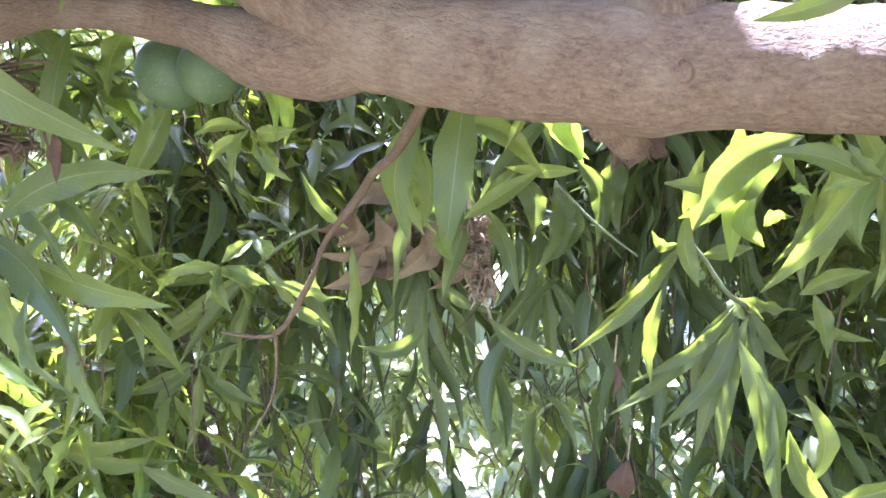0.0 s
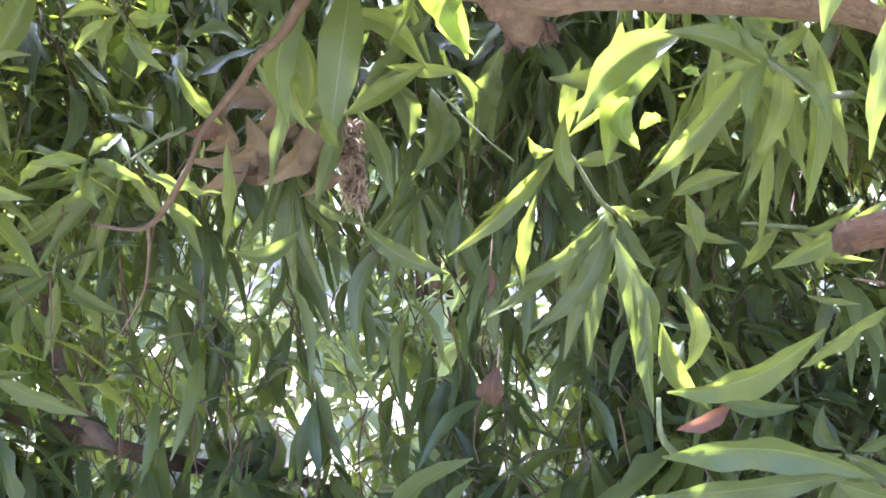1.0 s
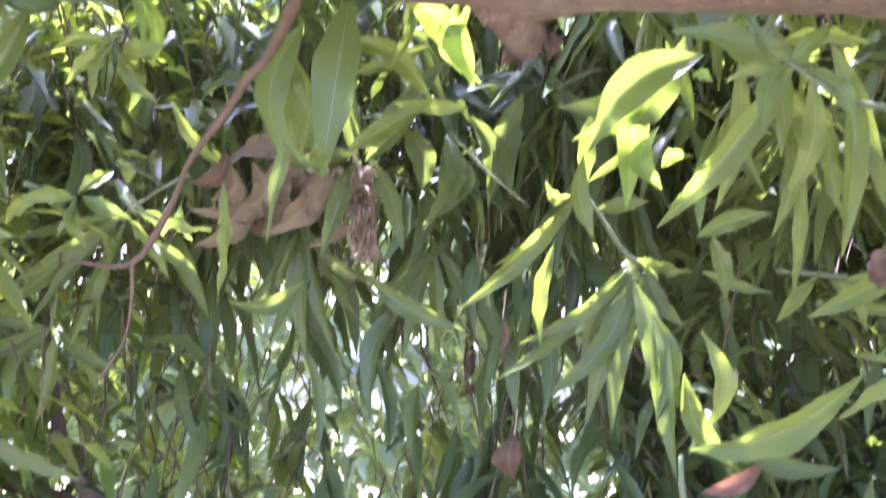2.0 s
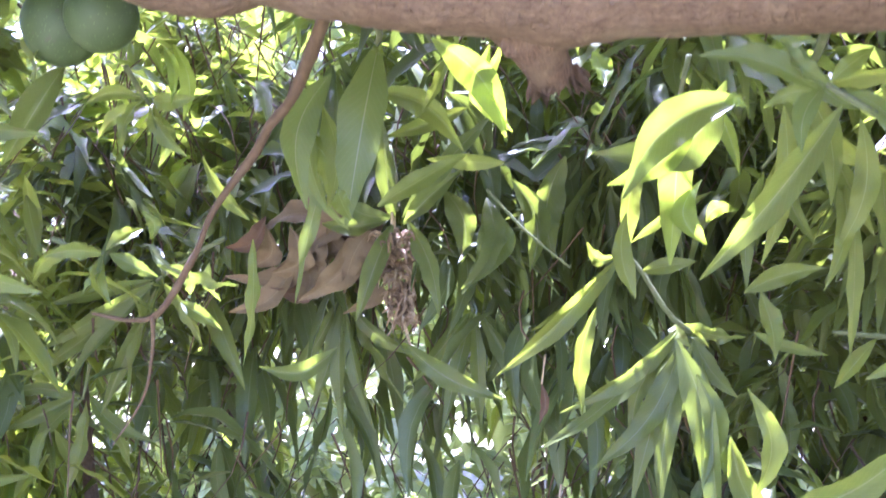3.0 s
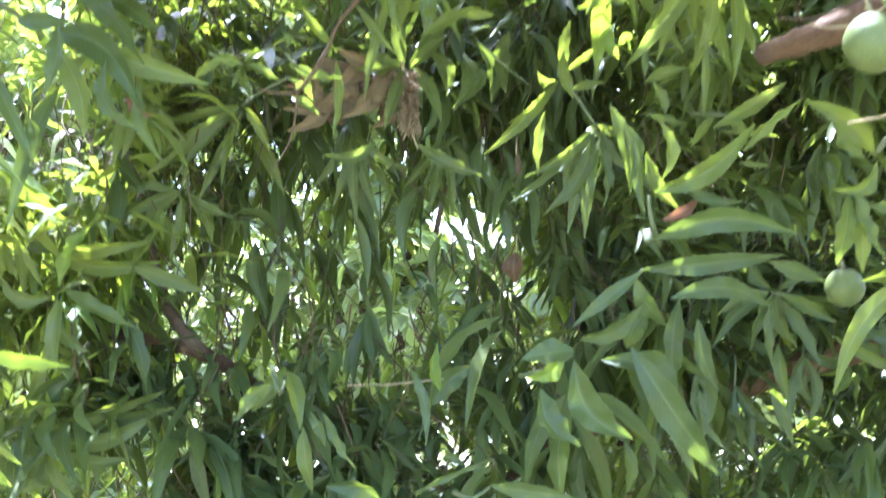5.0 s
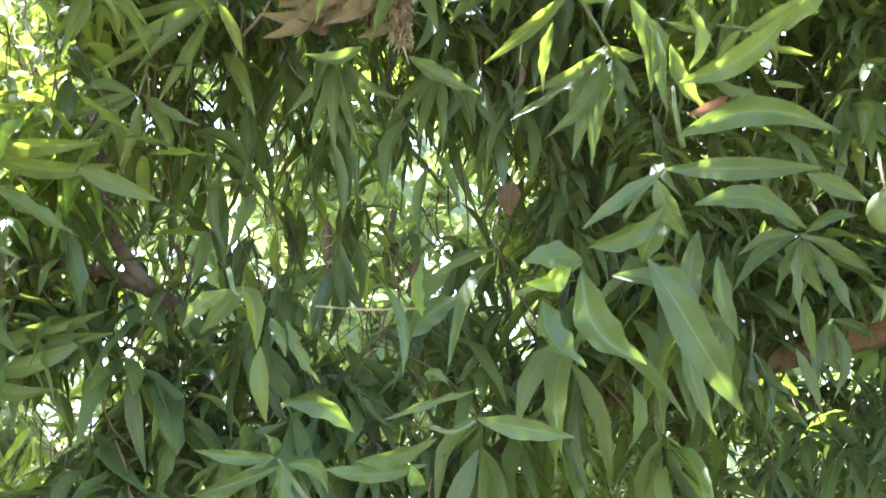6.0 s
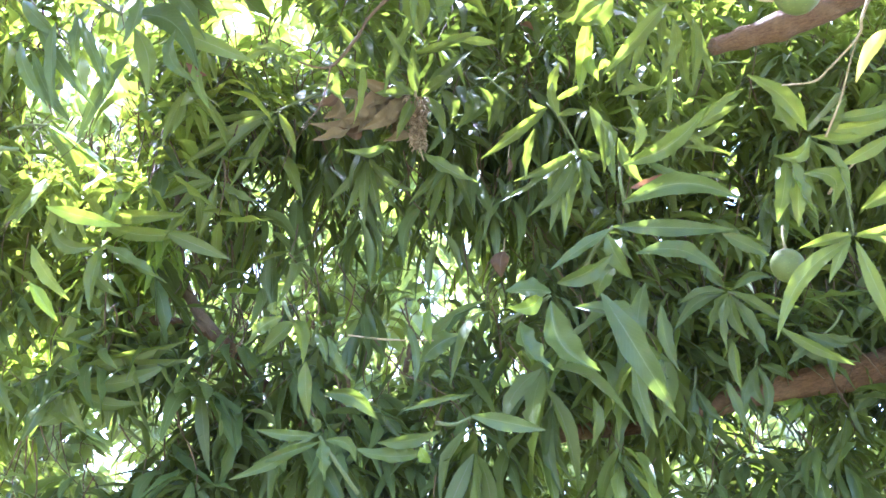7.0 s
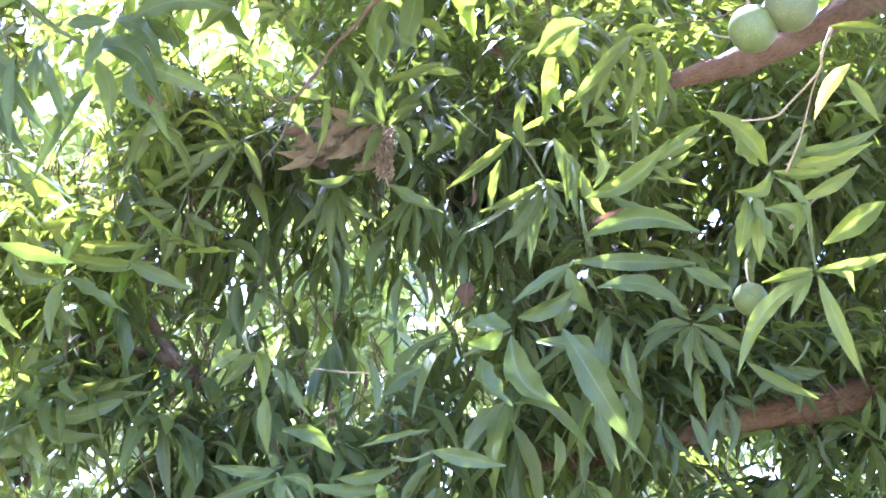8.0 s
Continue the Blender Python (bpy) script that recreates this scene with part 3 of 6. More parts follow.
LOW_SUN = [((0.051, -0.002, 2.1), 0.012), ((0.06, 0.161, 2.308), 0.02), ((0.7, 0.7, 2.0), 0.1), ((-0.124, 0.239, 1.816), 0.02), ((0.566, -0.401, 2.205), 0.02),
             ((0.307, 0.279, 2.343), 0.02), ((0.456, 0.093, 2.398), 0.02), ((0.1, 0.391, 2.198), 0.03), ((0.821, 0.5, 1.968), 0.025),
             ((0.245, 0.064, 2.646), 0.012), ((0.229, -0.059, 2.414), 0.01), ((0.194, -0.062, 2.318), 0.012)]
SHAFTS = LIMB_SUN + OPEN_SIDE_SUN + INNER_SUN + LOW_SUN

# and many small holes cut at random, for flecks of sun
fleck = np.random.default_rng(77)
SHAFTS += [((fleck.uniform(-1.3, -0.3), fleck.uniform(0.0, 0.8), fleck.uniform(1.8, 2.6)), fleck.uniform(0.005, 0.02)) for _ in range(44)]
SHAFTS += [((fleck.uniform(-0.3, 1.2), fleck.uniform(-0.1, 0.6), fleck.uniform(1.75, 2.6)), fleck.uniform(0.003, 0.010)) for _ in range(44)]


def sunny(points, margin=0.0):
    """Which of the points lie in the way of the sun to one of those places."""
    points, to_sun = np.asarray(points), np.array(SUN)
    hit = np.zeros(len(points), bool)
    for place, width in SHAFTS:
        d = points - np.array(place)
        s = d @ to_sun
        hit |= (s > 0) & (np.linalg.norm(d - s[:, None] * to_sun, axis=1) < width + margin)
    return hit


# openings cut through the leaves along the camera's sight lines: x, z of the middle 0.9 m back, half width, half
# height, and how x and z change with depth
MIDDLE_GAPS = [(-0.07, 2.35, 0.11, 0.06, 0.05, 0.14), (0.10, 2.36, 0.065, 0.06, 0.06, 0.14), (-0.16, 2.16, 0.07, 0.045, 0.0, 0.12), (-0.42, 2.17, 0.028, 0.05, 0.0, 0.10), (-0.30, 2.24, 0.022, 0.06, 0.0, 0.10),
            (-0.56, 2.22, 0.03, 0.05, -0.05, 0.10), (0.20, 2.20, 0.045, 0.04, 0.08, 0.12), (-0.74, 3.26, 0.20, 0.07, -0.18, 0.64), (-1.09, 2.88, 0.15, 0.09, -0.28, 0.52), (-0.95, 1.90, 0.15, 0.06, -0.24, 0.165), (0.65, 1.895, 0.085, 0.035, 0.26, 0.15), (0.92, 2.02, 0.07, 0.03, 0.37, 0.25),
            (0.84, 2.06, 0.05, 0.025, 0.33, 0.25), (0.80, 2.88, 0.05, 0.06, 0.33, 0.52), (-0.45, 3.10, 0.10, 0.05, -0.08, 0.6)]
# small ones aimed at the camera's low stand
LOW_GAPS = [(-0.464, 2.409, 0.033, 0.039, -0.08, 0.37), (-0.316, 2.442, 0.027, 0.039, -0.03, 0.38), (-0.229, 2.451, 0.021, 0.045, -0.00, 0.38), (-0.015, 2.509, 0.060, 0.033, 0.07, 0.40), (-0.036, 2.360, 0.039, 0.027, 0.06, 0.35),
            (-0.317, 2.302, 0.030, 0.024, -0.03, 0.34), (-0.539, 2.324, 0.033, 0.027, -0.10, 0.34), (-0.045, 2.267, 0.039, 0.027, 0.06, 0.32), (-0.729, 2.346, 0.024, 0.030, -0.16, 0.35), (0.173, 2.374, 0.033, 0.030, 0.13, 0.36),
            (-0.552, 2.135, 0.039, 0.030, -0.11, 0.28), (-0.329, 2.125, 0.027, 0.021, -0.03, 0.28), (-0.753, 2.022, 0.060, 0.039, -0.17, 0.24), (-0.184, 2.579, 0.018, 0.030, 0.01, 0.43), (0.115, 2.541, 0.021, 0.039, 0.11, 0.41)]
# gaps to the sky high up, and a sparkle of small ones beside the cut branch
HIGH_GAPS = [(-0.947, 3.255, 0.05, 0.04, -0.24, 0.59), (-0.776, 3.218, 0.06, 0.04, -0.18, 0.58), (-0.581, 3.300, 0.06, 0.04, -0.12, 0.60), (-0.491, 3.218, 0.035, 0.03, -0.09, 0.58), (-0.671, 3.158, 0.035, 0.03, -0.15, 0.56),
            (-1.005, 3.051, 0.045, 0.03, -0.26, 0.52), (0.816, 2.798, 0.022, 0.028, 0.33, 0.44), (0.778, 2.741, 0.020, 0.024, 0.32, 0.42), (0.837, 2.726, 0.020, 0.026, 0.34, 0.42), (0.836, 2.845, 0.018, 0.022, 0.34, 0.46),
            (0.496, 3.266, 0.05, 0.035, 0.15, 0.29), (0.601, 3.25, 0.05, 0.03, 0.19, 0.29)]
# leaves cleared along the camera's sight lines as far as the low branch, to show it
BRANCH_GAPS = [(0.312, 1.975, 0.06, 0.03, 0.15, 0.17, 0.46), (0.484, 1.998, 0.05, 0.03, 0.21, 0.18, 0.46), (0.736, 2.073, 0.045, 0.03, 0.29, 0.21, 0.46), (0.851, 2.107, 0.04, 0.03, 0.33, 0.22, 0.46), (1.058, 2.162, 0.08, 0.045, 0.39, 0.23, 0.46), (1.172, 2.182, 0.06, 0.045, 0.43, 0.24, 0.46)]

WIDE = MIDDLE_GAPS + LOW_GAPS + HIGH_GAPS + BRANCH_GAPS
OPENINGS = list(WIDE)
# upright slits between the hanging shoots, aimed at the camera: its eye, the stretch 0.9 m back that they fill, and how
# many
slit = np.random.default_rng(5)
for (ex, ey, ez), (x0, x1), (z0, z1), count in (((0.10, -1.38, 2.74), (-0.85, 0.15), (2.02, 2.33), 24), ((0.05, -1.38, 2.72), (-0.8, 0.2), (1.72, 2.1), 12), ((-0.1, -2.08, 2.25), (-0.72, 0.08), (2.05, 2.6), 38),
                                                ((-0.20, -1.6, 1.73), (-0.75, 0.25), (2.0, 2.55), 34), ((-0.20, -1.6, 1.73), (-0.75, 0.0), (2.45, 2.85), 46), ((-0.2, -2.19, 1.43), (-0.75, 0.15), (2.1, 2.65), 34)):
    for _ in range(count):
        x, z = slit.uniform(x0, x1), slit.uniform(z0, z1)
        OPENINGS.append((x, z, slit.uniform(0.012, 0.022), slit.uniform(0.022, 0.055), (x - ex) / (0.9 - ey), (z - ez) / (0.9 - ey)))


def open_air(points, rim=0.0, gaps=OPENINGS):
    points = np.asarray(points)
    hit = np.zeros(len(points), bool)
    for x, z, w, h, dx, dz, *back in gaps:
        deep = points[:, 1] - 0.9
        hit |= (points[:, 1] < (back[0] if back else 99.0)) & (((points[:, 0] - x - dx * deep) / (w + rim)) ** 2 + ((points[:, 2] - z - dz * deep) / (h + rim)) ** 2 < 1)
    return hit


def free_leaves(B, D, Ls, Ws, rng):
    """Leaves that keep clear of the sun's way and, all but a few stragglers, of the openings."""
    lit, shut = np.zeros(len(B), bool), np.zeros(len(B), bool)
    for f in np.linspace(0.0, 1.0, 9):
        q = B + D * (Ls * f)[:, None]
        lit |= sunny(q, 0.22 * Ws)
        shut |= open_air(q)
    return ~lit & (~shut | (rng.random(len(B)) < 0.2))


def twigs_to(nodes, rng, reach, thick, seed):
    """Thin bare twigs that come down to the shoots, joined into one mesh."""
    k, sides = 5, 4
    up = np.stack([rng.normal(0, 0.5, len(nodes)), rng.normal(0.15, 0.5, len(nodes)), rng.uniform(0.5, 1.2, len(nodes))], 1) * reach
    bow = rng.normal(0, 0.12, (len(nodes), 3)) * reach
    s = np.linspace(0, 1, k)[None, :, None]
    line = nodes[:, None] + up[:, None] * s + bow[:, None] * np.sin(np.pi * s)
    rad = (thick * (0.6 + 0.7 * s))
    ang = np.arange(sides) * 2 * math.pi / sides
    ring = np.stack([np.cos(ang), np.sin(ang), 0.3 * np.cos(ang)], 1)
    verts = (line[:, :, None] + ring[None, None] * rad[..., None]).reshape(-1, 3)
    f0 = np.array([[i * sides + j, i * sides + (j + 1) % sides, (i + 1) * sides + (j + 1) % sides, (i + 1) * sides + j] for i in range(k - 1) for j in range(sides)])
    faces = (f0[None] + (np.arange(len(nodes)) * k * sides)[:, None, None]).reshape(-1, 4)
    mesh = bpy.data.meshes.new("twigwork")
    mesh.from_pydata(verts.tolist(), [], faces.tolist())
    part("twigwork", smooth(mesh), tree, TWIG, "", "stuff")


def shoot_places(count, rng, xs, ys, zs, open_share, seed):
    """Places for shoots, in lumps with thin spots between them."""
    found = []
    while len(found) < count:
        p = np.array([rng.uniform(*xs), rng.uniform(*ys), rng.uniform(*zs)])
        if noise.noise(Vector(p * 2.3) + Vector((seed, 0, 0))) > open_share - 0.5:
            found.append(p)
    found = np.array(found)
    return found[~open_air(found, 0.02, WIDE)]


def curtain(name, count, xs, ys, zs, seed, open_share, length=(0.075, 0.145), kind="mature", droop=(-0.25, 1.45), ratio=(0.165, 0.24)):
    rng = np.random.default_rng(seed)
    nodes = shoot_places(count, rng, xs, ys, zs, open_share, seed)
    B, D, U, Ls, Ws = drooping_shoots(nodes, rng, length=length, droop=droop, ratio=ratio)
    keep = free_leaves(B, D, Ls, Ws, rng)
    twigs_to(nodes, rng, 0.13, 0.0016, seed)
    scatter(name, B[keep], D[keep], U[keep], Ls[keep], Ws[keep], tree, LEAF[kind], "", seed=seed)


curtain("foliage", 1312, (-1.9, 1.8), (0.60, 1.6), (1.4, 3.7), 11, 0.22)
# the middle takes the darkened leaf, so its shade is partly colour
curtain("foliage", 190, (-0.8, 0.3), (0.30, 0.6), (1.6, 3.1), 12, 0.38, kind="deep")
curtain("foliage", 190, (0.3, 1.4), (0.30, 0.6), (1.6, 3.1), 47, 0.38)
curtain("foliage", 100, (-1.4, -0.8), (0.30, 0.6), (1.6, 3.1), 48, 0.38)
curtain("foliage", 144, (-1.6, -0.5), (0.35, 1.0), (2.1, 3.0), 14, 0.3, kind="backlit")
curtain("foliage", 112, (-1.3, -0.45), (0.38, 0.6), (2.1, 2.8), 19, 0.3, kind="brightened")
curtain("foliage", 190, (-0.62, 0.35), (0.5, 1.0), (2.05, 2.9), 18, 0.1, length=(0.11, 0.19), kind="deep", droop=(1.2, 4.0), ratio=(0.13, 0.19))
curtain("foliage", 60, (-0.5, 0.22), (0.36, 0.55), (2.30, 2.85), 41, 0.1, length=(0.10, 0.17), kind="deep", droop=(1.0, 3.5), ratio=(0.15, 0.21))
# foliage added out of view above the limb, to shade its top
curtain("foliage", 51, (-1.1, 0.0), (-0.6, 0.0), (3.12, 3.35), 20, 0.2, length=(0.16, 0.24))
curtain("foliage", 120, (0.75, 1.6), (0.32, 0.7), (1.9, 3.0), 23, 0.2)
curtain("foliage", 176, (-1.6, -0.55), (0.5, 1.1), (2.2, 3.1), 24, 0.2)
curtain("foliage", 42, (-0.75, -0.3), (0.40, 0.55), (2.0, 2.3), 22, 0.2)
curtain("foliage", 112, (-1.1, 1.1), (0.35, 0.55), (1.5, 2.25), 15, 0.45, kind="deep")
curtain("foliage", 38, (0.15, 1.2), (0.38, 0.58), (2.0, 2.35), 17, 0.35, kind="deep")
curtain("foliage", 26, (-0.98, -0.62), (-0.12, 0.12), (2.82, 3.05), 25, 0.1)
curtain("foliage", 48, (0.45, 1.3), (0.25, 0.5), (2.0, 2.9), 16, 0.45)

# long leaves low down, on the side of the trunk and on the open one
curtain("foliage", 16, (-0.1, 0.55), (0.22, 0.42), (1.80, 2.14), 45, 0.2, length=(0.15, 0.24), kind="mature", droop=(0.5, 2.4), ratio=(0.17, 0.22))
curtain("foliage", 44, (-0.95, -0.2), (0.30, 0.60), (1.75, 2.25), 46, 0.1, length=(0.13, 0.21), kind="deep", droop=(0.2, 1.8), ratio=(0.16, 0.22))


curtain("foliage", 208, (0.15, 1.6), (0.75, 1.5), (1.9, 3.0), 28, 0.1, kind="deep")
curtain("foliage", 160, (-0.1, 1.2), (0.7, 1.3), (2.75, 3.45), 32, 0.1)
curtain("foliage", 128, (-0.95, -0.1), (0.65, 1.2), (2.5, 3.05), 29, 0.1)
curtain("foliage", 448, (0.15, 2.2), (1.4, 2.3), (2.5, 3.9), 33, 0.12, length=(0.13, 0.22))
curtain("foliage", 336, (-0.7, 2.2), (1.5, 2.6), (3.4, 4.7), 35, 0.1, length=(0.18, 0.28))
# foliage added high out of view, to shade near shoots on the open side
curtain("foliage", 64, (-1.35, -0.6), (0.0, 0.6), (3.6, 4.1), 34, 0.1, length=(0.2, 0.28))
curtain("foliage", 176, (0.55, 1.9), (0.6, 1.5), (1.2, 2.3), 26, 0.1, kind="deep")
curtain("foliage", 96, (-1.9, -0.7), (0.7, 1.4), (2.3, 3.2), 27, 0.1, kind="brightened")

# arching shoots on the open side, in the leaf colour brightened for sunlight
curtain("foliage", 70, (-1.3, -0.55), (0.12, 0.45), (2.25, 2.85), 44, 0.1, kind="brightened", droop=(-0.3, 0.9))
# shoots added higher up to shade the long leaves under the limb and the broad ones
curtain("foliage", 12, (-0.27, -0.08), (0.0, 0.2), (3.22, 3.42), 42, 0.0, length=(0.16, 0.24))
curtain("foliage", 12, (0.12, 0.27), (0.14, 0.32), (2.86, 3.02), 43, 0.0)


def crown(count, seed):
    """The crown overhead, which keeps the sun off most of what hangs below."""
    rng = np.random.default_rng(seed)
    nodes = shoot_places(count, rng, (-2.9, 3.2), (-2.9, 3.3), (3.35, 4.9), 0.2, seed)
    nodes = nodes[(((nodes[:, 0] - 0.15) / 3.0) ** 2 + ((nodes[:, 1] - 0.2) / 3.0) ** 2) * 0.9 + ((nodes[:, 2] - 3.35) / 1.6) ** 4 < 1]
    nodes = nodes[nodes[:, 1] > -2.3 - 0.25 * np.sin(nodes[:, 0] * 2.1)]
    B, D, U, Ls, Ws = drooping_shoots(nodes, rng, (9, 14), (0.2, 0.3), (0.1, 0.9), (0.24, 0.32))
    keep = free_leaves(B, D, Ls, Ws, rng)
    twigs_to(nodes, rng, 0.35, 0.004, seed)
    scatter("crown", B[keep], D[keep], U[keep], Ls[keep], Ws[keep], tree, LEAF["mature"], "", seed=seed)


crown(1150, 21)
# unseen foliage added on the open side, to keep the low sky off the nearest shoots
curtain("foliage", 130, (-2.7, -1.7), (-1.9, 0.3), (2.1, 3.5), 50, 0.1, length=(0.18, 0.28), droop=(0.2, 1.6), ratio=(0.22, 0.3))


# boughs that carry the crown; the last one holds the added side foliage
for bough in ([(1.55, -0.15, 2.9), (0.9, -0.7, 3.5), (0.1, -1.2, 3.8), (-0.9, -1.6, 4.0)], [(1.56, -0.12, 3.0), (0.9, 0.5, 3.6), (0.2, 0.9, 3.85), (-1.0, 1.1, 4.1)],
              [(1.57, -0.1, 3.2), (1.3, 1.0, 3.7), (1.0, 2.0, 4.0), (0.4, 2.7, 4.1)], [(1.56, -0.15, 3.1), (1.9, -1.0, 3.6), (1.7, -1.9, 3.9)], [(1.6, 0.0, 3.9), (0.8, 0.7, 4.2), (-0.4, 0.5, 4.35), (-1.8, 0.3, 4.4)],
              [(1.6, 0.0, 3.6), (2.2, 0.8, 3.9), (2.5, 1.8, 4.2)], [(-0.8, -1.56, 3.98), (-1.6, -1.2, 3.85), (-2.1, -0.9, 3.3), (-2.3, -0.7, 2.5)]):
    part("bough", tube(bough, [0.06, 0.045, 0.03, 0.012], 12, 40, 0.1, len(bough)), tree, BARK)

# bare dry twigs among the leaves on the trunk's side
part("dry_twig", tube([(0.668, -0.382, 2.589), (0.649, -0.373, 2.539), (0.644, -0.363, 2.507), (0.588, -0.354, 2.442), (0.558, -0.345, 2.415), (0.497, -0.342, 2.404)], [0.004, 0.0035, 0.003, 0.0028, 0.0024, 0.0012], 7, 40, 0.35, 50), tree, DRY, "bare pale dry twig")
part("dry_twig", tube([(0.644, -0.363, 2.507), (0.638, -0.334, 2.473), (0.628, -0.293, 2.406), (0.610, -0.254, 2.347)], [0.002, 0.002, 0.0022, 0.003], 6, 24, 0.3, 51), tree, DRY)
part("dry_twig", tube([(0.643, -0.169, 2.266), (0.662, -0.184, 2.295), (0.689, -0.211, 2.323)], [0.0035, 0.003, 0.002], 6, 16, 0.35, 52), tree, DRY)
part("dry_twig", tube([(-0.282, 0.152, 2.024), (-0.203, 0.166, 2.022), (-0.101, 0.178, 2.028)], [0.0015, 0.0022, 0.002], 6, 20, 0.3, 53), tree, DRY)
part("dry_twig", tube([(0.413, -0.426, 2.535), (0.448, -0.424, 2.529), (0.492, -0.431, 2.536), (0.548, -0.439, 2.573)], [0.0012, 0.002, 0.002, 0.002], 6, 24, 0.2, 54), tree, DRY)

# ---- the shoots that hang nearest, leaf by leaf ----
# shoot with a star of five leaves below the fruit
tw = twig([(0.640, -0.214, 2.372), (0.686, -0.153, 2.305), (0.706, -0.125, 2.200)], 0.0035)
leaf(tw, (0.703, -0.124, 2.191), (0.542, -0.104, 1.984), 0.040, 17, 'brightened', 5)
leaf(tw, (0.710, -0.124, 2.189), (0.785, -0.119, 1.986), 0.034, 19, 'brightened', 0)
leaf(tw, (0.702, -0.124, 2.200), (0.601, -0.105, 2.174), 0.025, 8, 'brightened', 3)
leaf(tw, (0.713, -0.125, 2.204), (0.865, -0.133, 2.245), 0.027, -7, 'brightened', 1)
leaf(tw, (0.708, -0.125, 2.198), (0.784, -0.118, 2.160), 0.032, 2, 'brightened', 6)
leaf(tw, (0.700, -0.124, 2.209), (0.651, -0.114, 2.101), 0.027, 13, 'brightened', 0)
# shoot with the broadest leaves
tw = twig([(0.028, 0.029, 2.032), (0.069, -0.020, 2.044), (0.113, -0.051, 2.068)], 0.0040)
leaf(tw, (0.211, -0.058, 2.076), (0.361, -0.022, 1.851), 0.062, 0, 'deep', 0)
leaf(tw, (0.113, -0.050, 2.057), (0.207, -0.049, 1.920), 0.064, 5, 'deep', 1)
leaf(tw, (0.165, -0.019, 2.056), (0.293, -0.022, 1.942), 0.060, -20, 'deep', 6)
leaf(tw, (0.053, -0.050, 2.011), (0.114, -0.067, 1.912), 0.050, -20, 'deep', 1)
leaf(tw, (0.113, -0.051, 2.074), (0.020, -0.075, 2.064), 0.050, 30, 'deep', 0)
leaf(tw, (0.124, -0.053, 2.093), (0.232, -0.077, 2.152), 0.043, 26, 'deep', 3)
leaf(tw, (0.096, -0.051, 2.072), (0.026, -0.072, 2.032), 0.038, -12, 'backlit', 2)
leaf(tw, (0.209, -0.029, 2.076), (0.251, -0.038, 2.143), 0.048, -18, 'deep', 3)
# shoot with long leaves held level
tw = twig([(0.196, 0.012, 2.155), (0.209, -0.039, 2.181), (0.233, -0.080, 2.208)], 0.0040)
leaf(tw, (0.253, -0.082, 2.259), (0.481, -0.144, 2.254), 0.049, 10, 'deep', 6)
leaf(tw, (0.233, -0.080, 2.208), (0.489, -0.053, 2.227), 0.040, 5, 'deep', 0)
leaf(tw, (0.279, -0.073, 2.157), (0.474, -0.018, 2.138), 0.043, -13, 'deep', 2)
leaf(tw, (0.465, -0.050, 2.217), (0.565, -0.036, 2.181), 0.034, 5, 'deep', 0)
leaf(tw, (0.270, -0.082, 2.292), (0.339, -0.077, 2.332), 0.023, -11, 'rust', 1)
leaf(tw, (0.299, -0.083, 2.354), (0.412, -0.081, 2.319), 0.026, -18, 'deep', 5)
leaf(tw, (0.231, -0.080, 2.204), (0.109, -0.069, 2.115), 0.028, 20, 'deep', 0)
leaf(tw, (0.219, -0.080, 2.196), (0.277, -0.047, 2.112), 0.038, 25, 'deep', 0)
# upright shoot beside it
tw = twig([(0.272, -0.051, 2.253), (0.250, -0.092, 2.289), (0.247, -0.092, 2.333)], 0.0040)
leaf(tw, (0.256, -0.092, 2.340), (0.407, -0.188, 2.435), 0.043, 8, 'mature', 1)
leaf(tw, (0.385, -0.180, 2.391), (0.481, -0.207, 2.471), 0.025, 30, 'mature', 6)
leaf(tw, (0.224, -0.025, 2.473), (0.227, -0.060, 2.366), 0.029, -7, 'mature', 6)
leaf(tw, (0.205, -0.011, 2.509), (0.230, -0.029, 2.346), 0.035, 7, 'mature', 2)
leaf(tw, (0.240, -0.038, 2.444), (0.246, -0.066, 2.300), 0.024, 24, 'mature', 3)
leaf(tw, (0.272, -0.093, 2.361), (0.267, -0.103, 2.465), 0.028, 22, 'brightened', 5)
leaf(tw, (0.254, -0.060, 2.414), (0.313, -0.053, 2.307), 0.029, 5, 'brightened', 1)
leaf(tw, (0.395, 0.008, 2.466), (0.542, 0.021, 2.551), 0.030, -4, 'brightened', 0)
# small extra leaf, tilted to make a glint of sun
leaf(tw, (0.240, -0.020, 2.424), (0.249, -0.055, 2.376), 0.020, 0, 'backlit', 0)
# pale shoot in the middle with narrow drooping leaves
tw = twig([(0.232, 0.229, 2.507), (0.202, 0.192, 2.534), (0.172, 0.193, 2.584), (0.146, 0.194, 2.616)], 0.0030)
leaf(tw, (0.136, 0.190, 2.591), (-0.006, 0.181, 2.458), 0.029, -9, 'brightened', 3)
leaf(tw, (0.147, 0.192, 2.602), (0.038, 0.170, 2.513), 0.024, -9, 'brightened', 2)
leaf(tw, (0.117, 0.181, 2.541), (0.098, 0.185, 2.411), 0.024, -11, 'brightened', 1)
leaf(tw, (0.157, 0.194, 2.614), (0.179, 0.197, 2.726), 0.028, 17, 'brightened', 2)
leaf(tw, (0.161, 0.196, 2.620), (0.260, 0.209, 2.681), 0.018, 28, 'brightened', 4)
leaf(tw, (0.172, 0.193, 2.584), (0.238, 0.180, 2.595), 0.024, -23, 'brightened', 0)
leaf(tw, (0.143, 0.192, 2.603), (0.106, 0.190, 2.621), 0.022, -26, 'brightened', 6)
